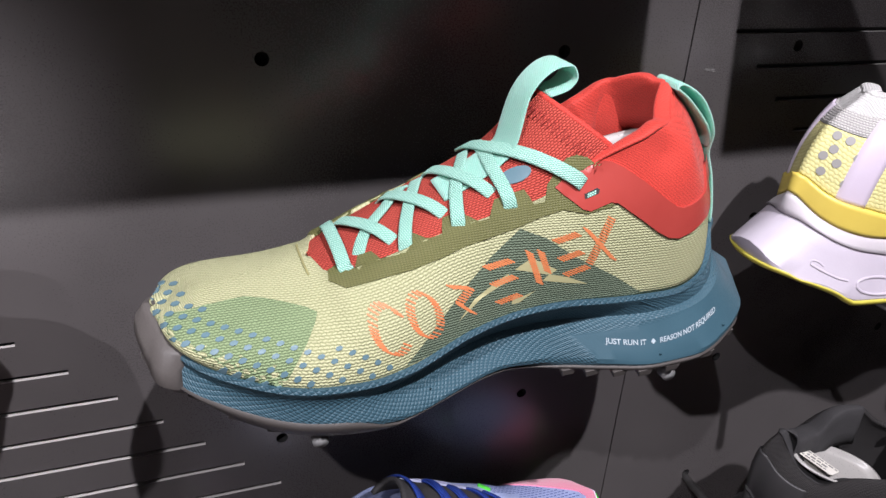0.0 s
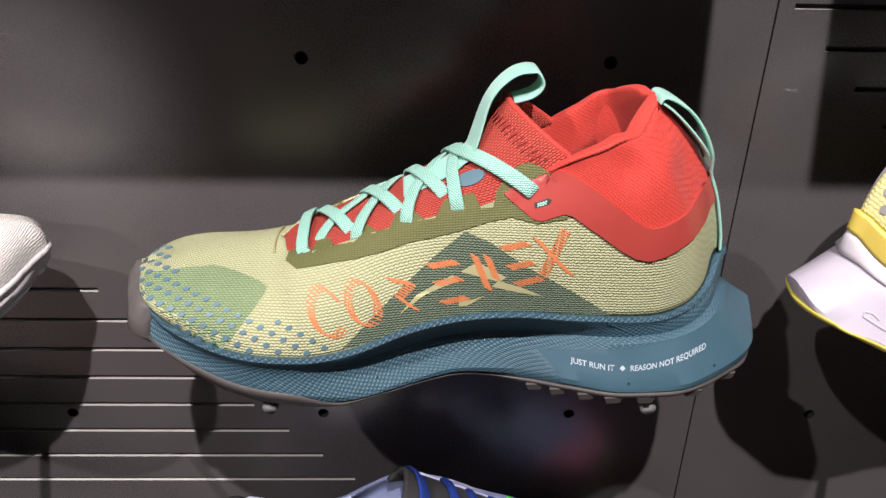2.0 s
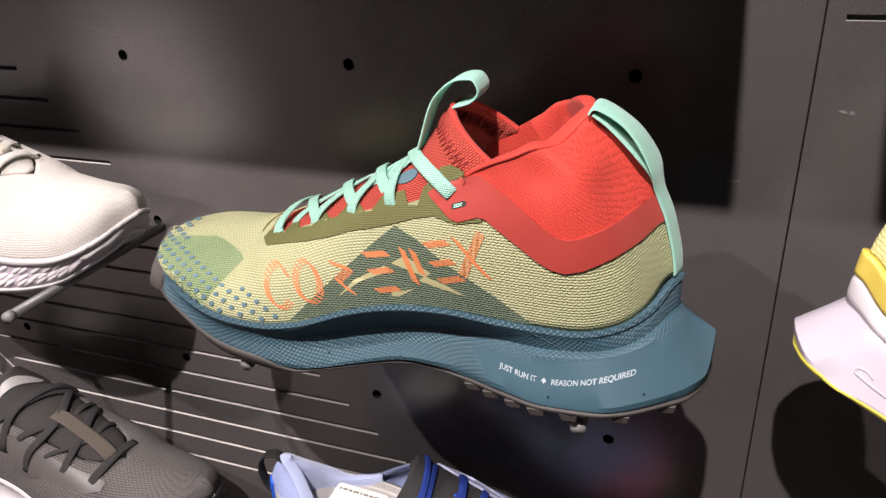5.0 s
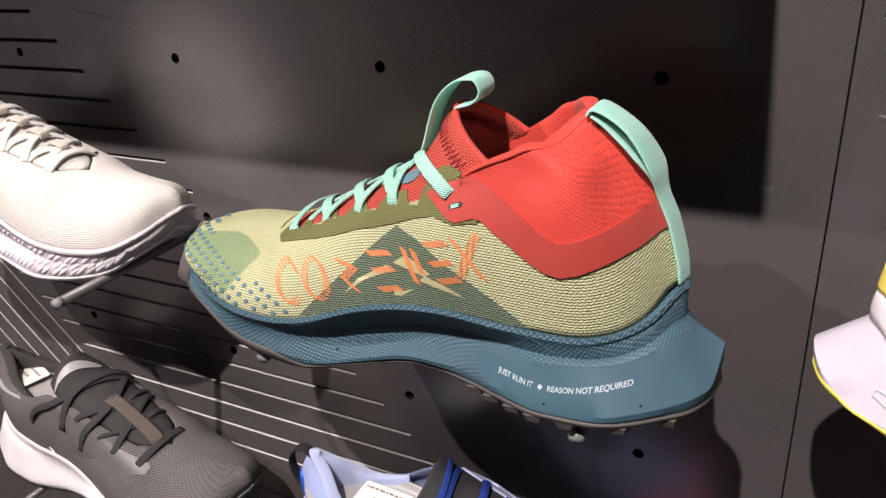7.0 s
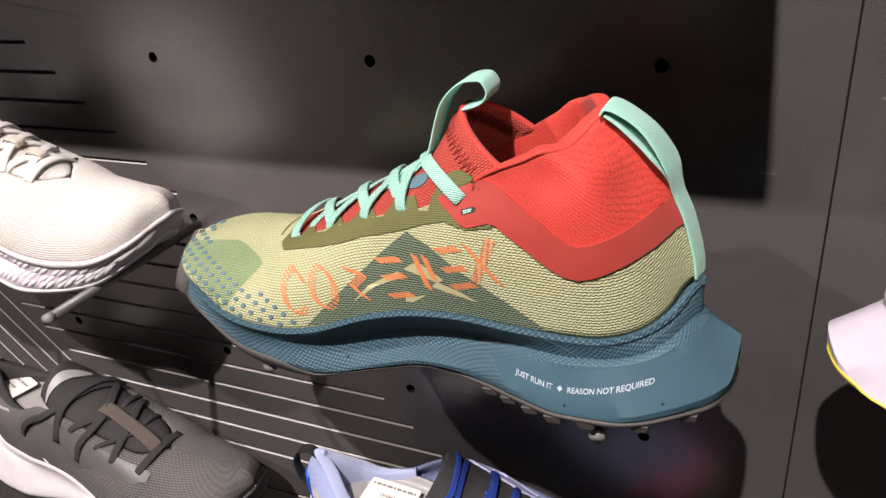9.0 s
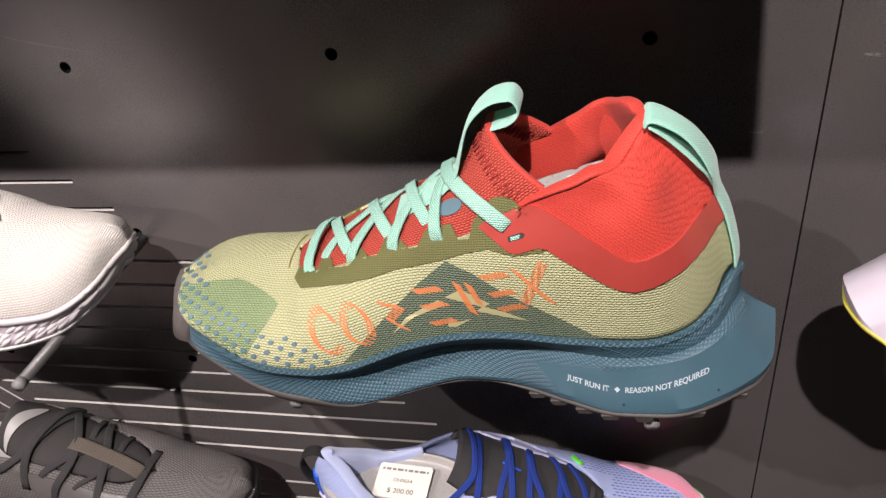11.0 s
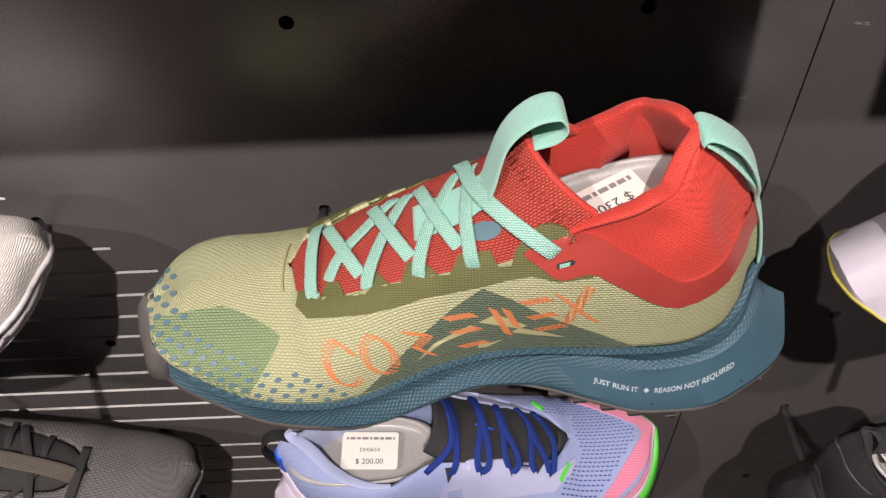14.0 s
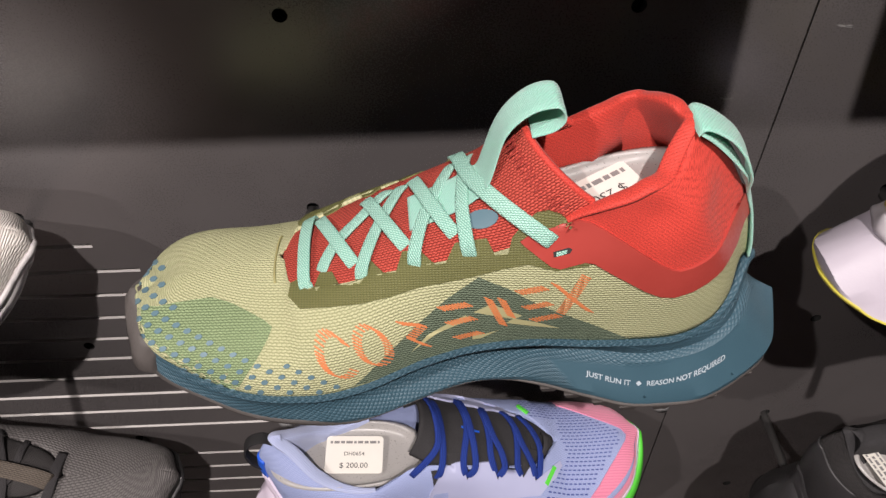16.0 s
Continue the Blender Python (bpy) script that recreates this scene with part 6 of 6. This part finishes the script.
sole_rand(PLUSH, white_shoe, GREY_RAND, 19, "smooth pale grey toe rand", rim=0.0004, dip=-0.0004)
sole_rand(SHORT, black_shoe, BLACK_FOAM, 22, "black rubber toe rand", dip=0.0015)
CREAM_TAPE = ribbed("cream_woven_tape", (0.66, 0.60, 0.52), (0.50, 0.44, 0.36), 0.0012, depth=0.0003)
white_bed = [white_on["upper"], white_on["tongue"]]
for k in range(4):
    x = -0.0560 + 0.0165 * k
    laid_lace(white_bed, white_shoe, CREAM_TAPE, [(x - 0.0050, -0.0040), (x - 0.002, -0.0035), (x + 0.002, -0.0030), (x + 0.0050, -0.0025)], 0.0080, 0.0010, lift=0.0052, name="lace_loop", label="cream woven lace loop")
    x, y = -0.0640 + 0.0165 * k, -0.0250 - 0.0022 * k
    laid_lace(white_bed, white_shoe, BLACK_LACE, [(x - 0.0012, y), (x, y), (x + 0.0012, y)], 0.0020, 0.0006, lift=0.0012, name="eyelet", label="small dark eyelet")
toe_band("toe_cap", HIGH, blue_shoe, PINK_MESH, 0.42, 0.31, 0.0008, "pink mesh side of the toe")
toe_band("toe_rand", SHORT, black_shoe, BLACK_RUBBER, 0.22, 0.20, 0.0010, "black rubber toe rand")
WEBBING = woven("brown_webbing", (0.16, 0.135, 0.11), (0.08, 0.066, 0.055), 0.0030, 0.0012, depth=0.0004)
black_bed = [black_on["upper"], black_on["tongue"]]
for path, width, up in (
    ([(-0.0325, 0.0285), (-0.0440, 0.0185), (-0.0534, 0.0080), (-0.0620, -0.0060)], 0.0034, 0.0012),
    ([(-0.0360, -0.0073), (-0.0335, -0.0200), (-0.0304, -0.0330)], 0.0042, 0.0014),
    ([(-0.0558, -0.0039), (-0.0550, -0.0150), (-0.0543, -0.0255)], 0.0042, 0.0014),
    ([(-0.0100, 0.0262), (-0.0200, 0.0180), (-0.0302, 0.0098), (-0.0380, 0.0010)], 0.0050, 0.0014),
    ([(-0.0190, 0.0305), (-0.0290, 0.0208), (-0.0325, 0.0054), (-0.0230, -0.0140), (-0.0104, -0.0305)], 0.0056, 0.0028),
    ([(-0.0520, 0.0275), (-0.0515, 0.0060), (-0.0411, -0.0181), (-0.0360, -0.0290)], 0.0056, 0.0026),
    ([(-0.0715, 0.0262), (-0.0760, 0.0042), (-0.0759, -0.0200)], 0.0062, 0.0022),
    ([(-0.0190, -0.0330), (-0.0120, -0.0120), (-0.0041, 0.0116), (0.0120, 0.0222), (0.0290, 0.0240), (0.0441, 0.0255)], 0.0056, 0.0022),
    ([(-0.0120, -0.0330), (-0.0095, -0.0150), (-0.0063, 0.0047), (0.0015, 0.0270)], 0.0060, 0.0042),
):
    laid_lace(black_bed, black_shoe, PAD_LACE, path, width, 0.0022, lift=up)
laid_lace(black_bed, black_shoe, WEBBING, [(-0.0270, 0.0010), (-0.0420, 0.0016), (-0.0580, 0.0022), (-0.0745, 0.0028)], 0.0105, 0.0010, lift=0.0050, name="lace_webbing", label="brown woven strip over the laces")


# moulded relief of the yellow shoe's foam
WHITE_TIER = mottled("white_upper_foam", (0.58, 0.54, 0.57), (0.54, 0.50, 0.53), 0.45)
rails = [rail(TALL[k]) for k in ("ledge", "feather")]
tier = []
for k in range(41):
    s = 0.45 + 0.55 * k / 40
    L, F, o = rails[0](s), rails[1](s), outward(rails[1], s)
    out = Vector((0, 0, 1))
    tier.append([L - o * 0.002, L + o * 0.0010 + out * 0.0012, L.lerp(F, 0.35) + o * 0.0022, L.lerp(F, 0.7) + o * 0.0028, F + o * 0.0024 + out * 0.0006, F - o * 0.001 + out * 0.0012])
bm = grid_mesh(tier + [[far_side(p) for p in r] for r in tier[-2::-1]])
bmesh.ops.recalc_face_normals(bm, faces=bm.faces)
part("foam_tier", bm, WHITE_TIER, yellow_shoe, "rounded white upper foam layer")


def ridge(tree, ob, mat, path, r, name, label=""):
    """A thin raised line along (x, z) points of the side towards the room."""
    fx, fz = hermite([(k, p[0]) for k, p in enumerate(path)]), hermite([(k, p[1]) for k, p in enumerate(path)])
    pts = []
    for k in range((len(path) - 1) * 6 + 1):
        hit = tree.ray_cast(Vector((fx(k / 6), 0.3, fz(k / 6))), Vector((0, -1, 0)))
        if hit[0] is not None:
            pts.append(hit[0])
    return tube(pts, r, name, mat, ob, sides=8, label=label)


ridge(yellow_on["sole"], yellow_shoe, LILAC_FOAM, [(0.1190, 0.0270), (0.1120, 0.0235), (0.1050, 0.0205), (0.0990, 0.0190)], 0.0007, "foam_ridge", "moulded line in the foam")
ridge(yellow_on["sole"], yellow_shoe, LILAC_FOAM, [(0.1190, 0.0270), (0.1180, 0.0290), (0.1150, 0.0285), (0.1125, 0.0265)], 0.0006, "foam_ridge", "moulded line in the foam")
ridge(yellow_on["sole"], yellow_shoe, LILAC_FOAM, [(0.080 + 0.0130 * math.cos(a) + 0.003 * math.sin(a), 0.0150 + 0.0048 * math.sin(a)) for a in (2 * math.pi * k / 12 for k in range(13))], 0.0009, "foam_ridge", "moulded oval in the foam")
ridge(yellow_on["sole"], yellow_shoe, LILAC_FOAM, [(0.066, 0.0150), (0.055, 0.0110), (0.045, 0.0145), (0.035, 0.0120)], 0.0009, "foam_ridge", "moulded line in the foam")

# markings of the other shoes
BADGE_GREY = mottled("pale_grey_badge", (0.40, 0.385, 0.38), (0.34, 0.33, 0.325), 0.5)
drape("tongue_badge", [[(0.0068 - 0.0064 * math.cos(a) + 0.0024 * math.sin(a), -0.0005 - 0.0175 * math.cos(a) - 0.0014 * math.sin(a)) for a in (2 * math.pi * k / 28 for k in range(28))]], black_on["tongue"], black_shoe, BADGE_GREY, angle=DOWN, lift=0.0010, label="pale grey oval badge")


def far_h(points, angle):
    """Flat (x, h) places, for laying from the side towards the room, of (x, y, z) points."""
    a = radians(angle)
    return [(x, z * math.cos(a) - (y - 2 * mid_at(x)) * math.sin(a)) for x, y, z in points]


drape("side_mark", [far_h([(0.0292, 0.0261, 0.0565), (0.0250, 0.0262, 0.0500), (0.0215, 0.0269, 0.0440), (0.0218, 0.0270, 0.0475), (0.0083, 0.0291, 0.0290), (0.0060, 0.0291, 0.0290), (0.0200, 0.0270, 0.0500), (0.0195, 0.0268, 0.0455), (0.0255, 0.0262, 0.0545)], 20)], black_on["upper"], black_shoe, WHITE_FILM, angle=20, lift=0.0006, far=True, label="white curved side mark")
drape("eyestay", [far_h([(0.0139, 0.0239, 0.0967), (0.0060, 0.0262, 0.0880), (-0.0060, 0.0273, 0.0800), (-0.0059, 0.0295, 0.0700), (-0.0150, 0.0312, 0.0660), (-0.0270, 0.0318, 0.0680), (-0.0370, 0.0320, 0.0715), (-0.0540, 0.0312, 0.0665), (-0.0706, 0.0306, 0.0636), (-0.0800, 0.0250, 0.0645), (-0.0806, 0.0188, 0.0672), (-0.0740, 0.0200, 0.0715), (-0.0520, 0.0235, 0.0795), (-0.0330, 0.0240, 0.0875), (-0.0110, 0.0238, 0.0950)], 45)], black_on["upper"], black_shoe, GREY_FILM, angle=45, lift=0.0007, far=True, label="dark glossy film eyestay")
price_label(black_shoe, (-0.350, -0.063, LOW_Z + 0.0900), (0.96, -0.27, -0.05), (0.06, 1, 0.03), (0.037, 0.027), ((0.006, 0.0020, None, 0.028), (-0.001, 0.0022, None, 0.014), (-0.007, 0.0030, None, 0.018)))
price_label(slip_shoe, (0.3300, -0.1060, LOW_Z + 0.1085), (0.27, -0.96, -0.06), (0.96, 0.27, -0.27), (0.026, 0.013), ((0.0040, 0.0016, None, 0.024), (-0.0005, 0.0022, None, 0.014), (-0.0045, 0.0016, None, 0.018)))
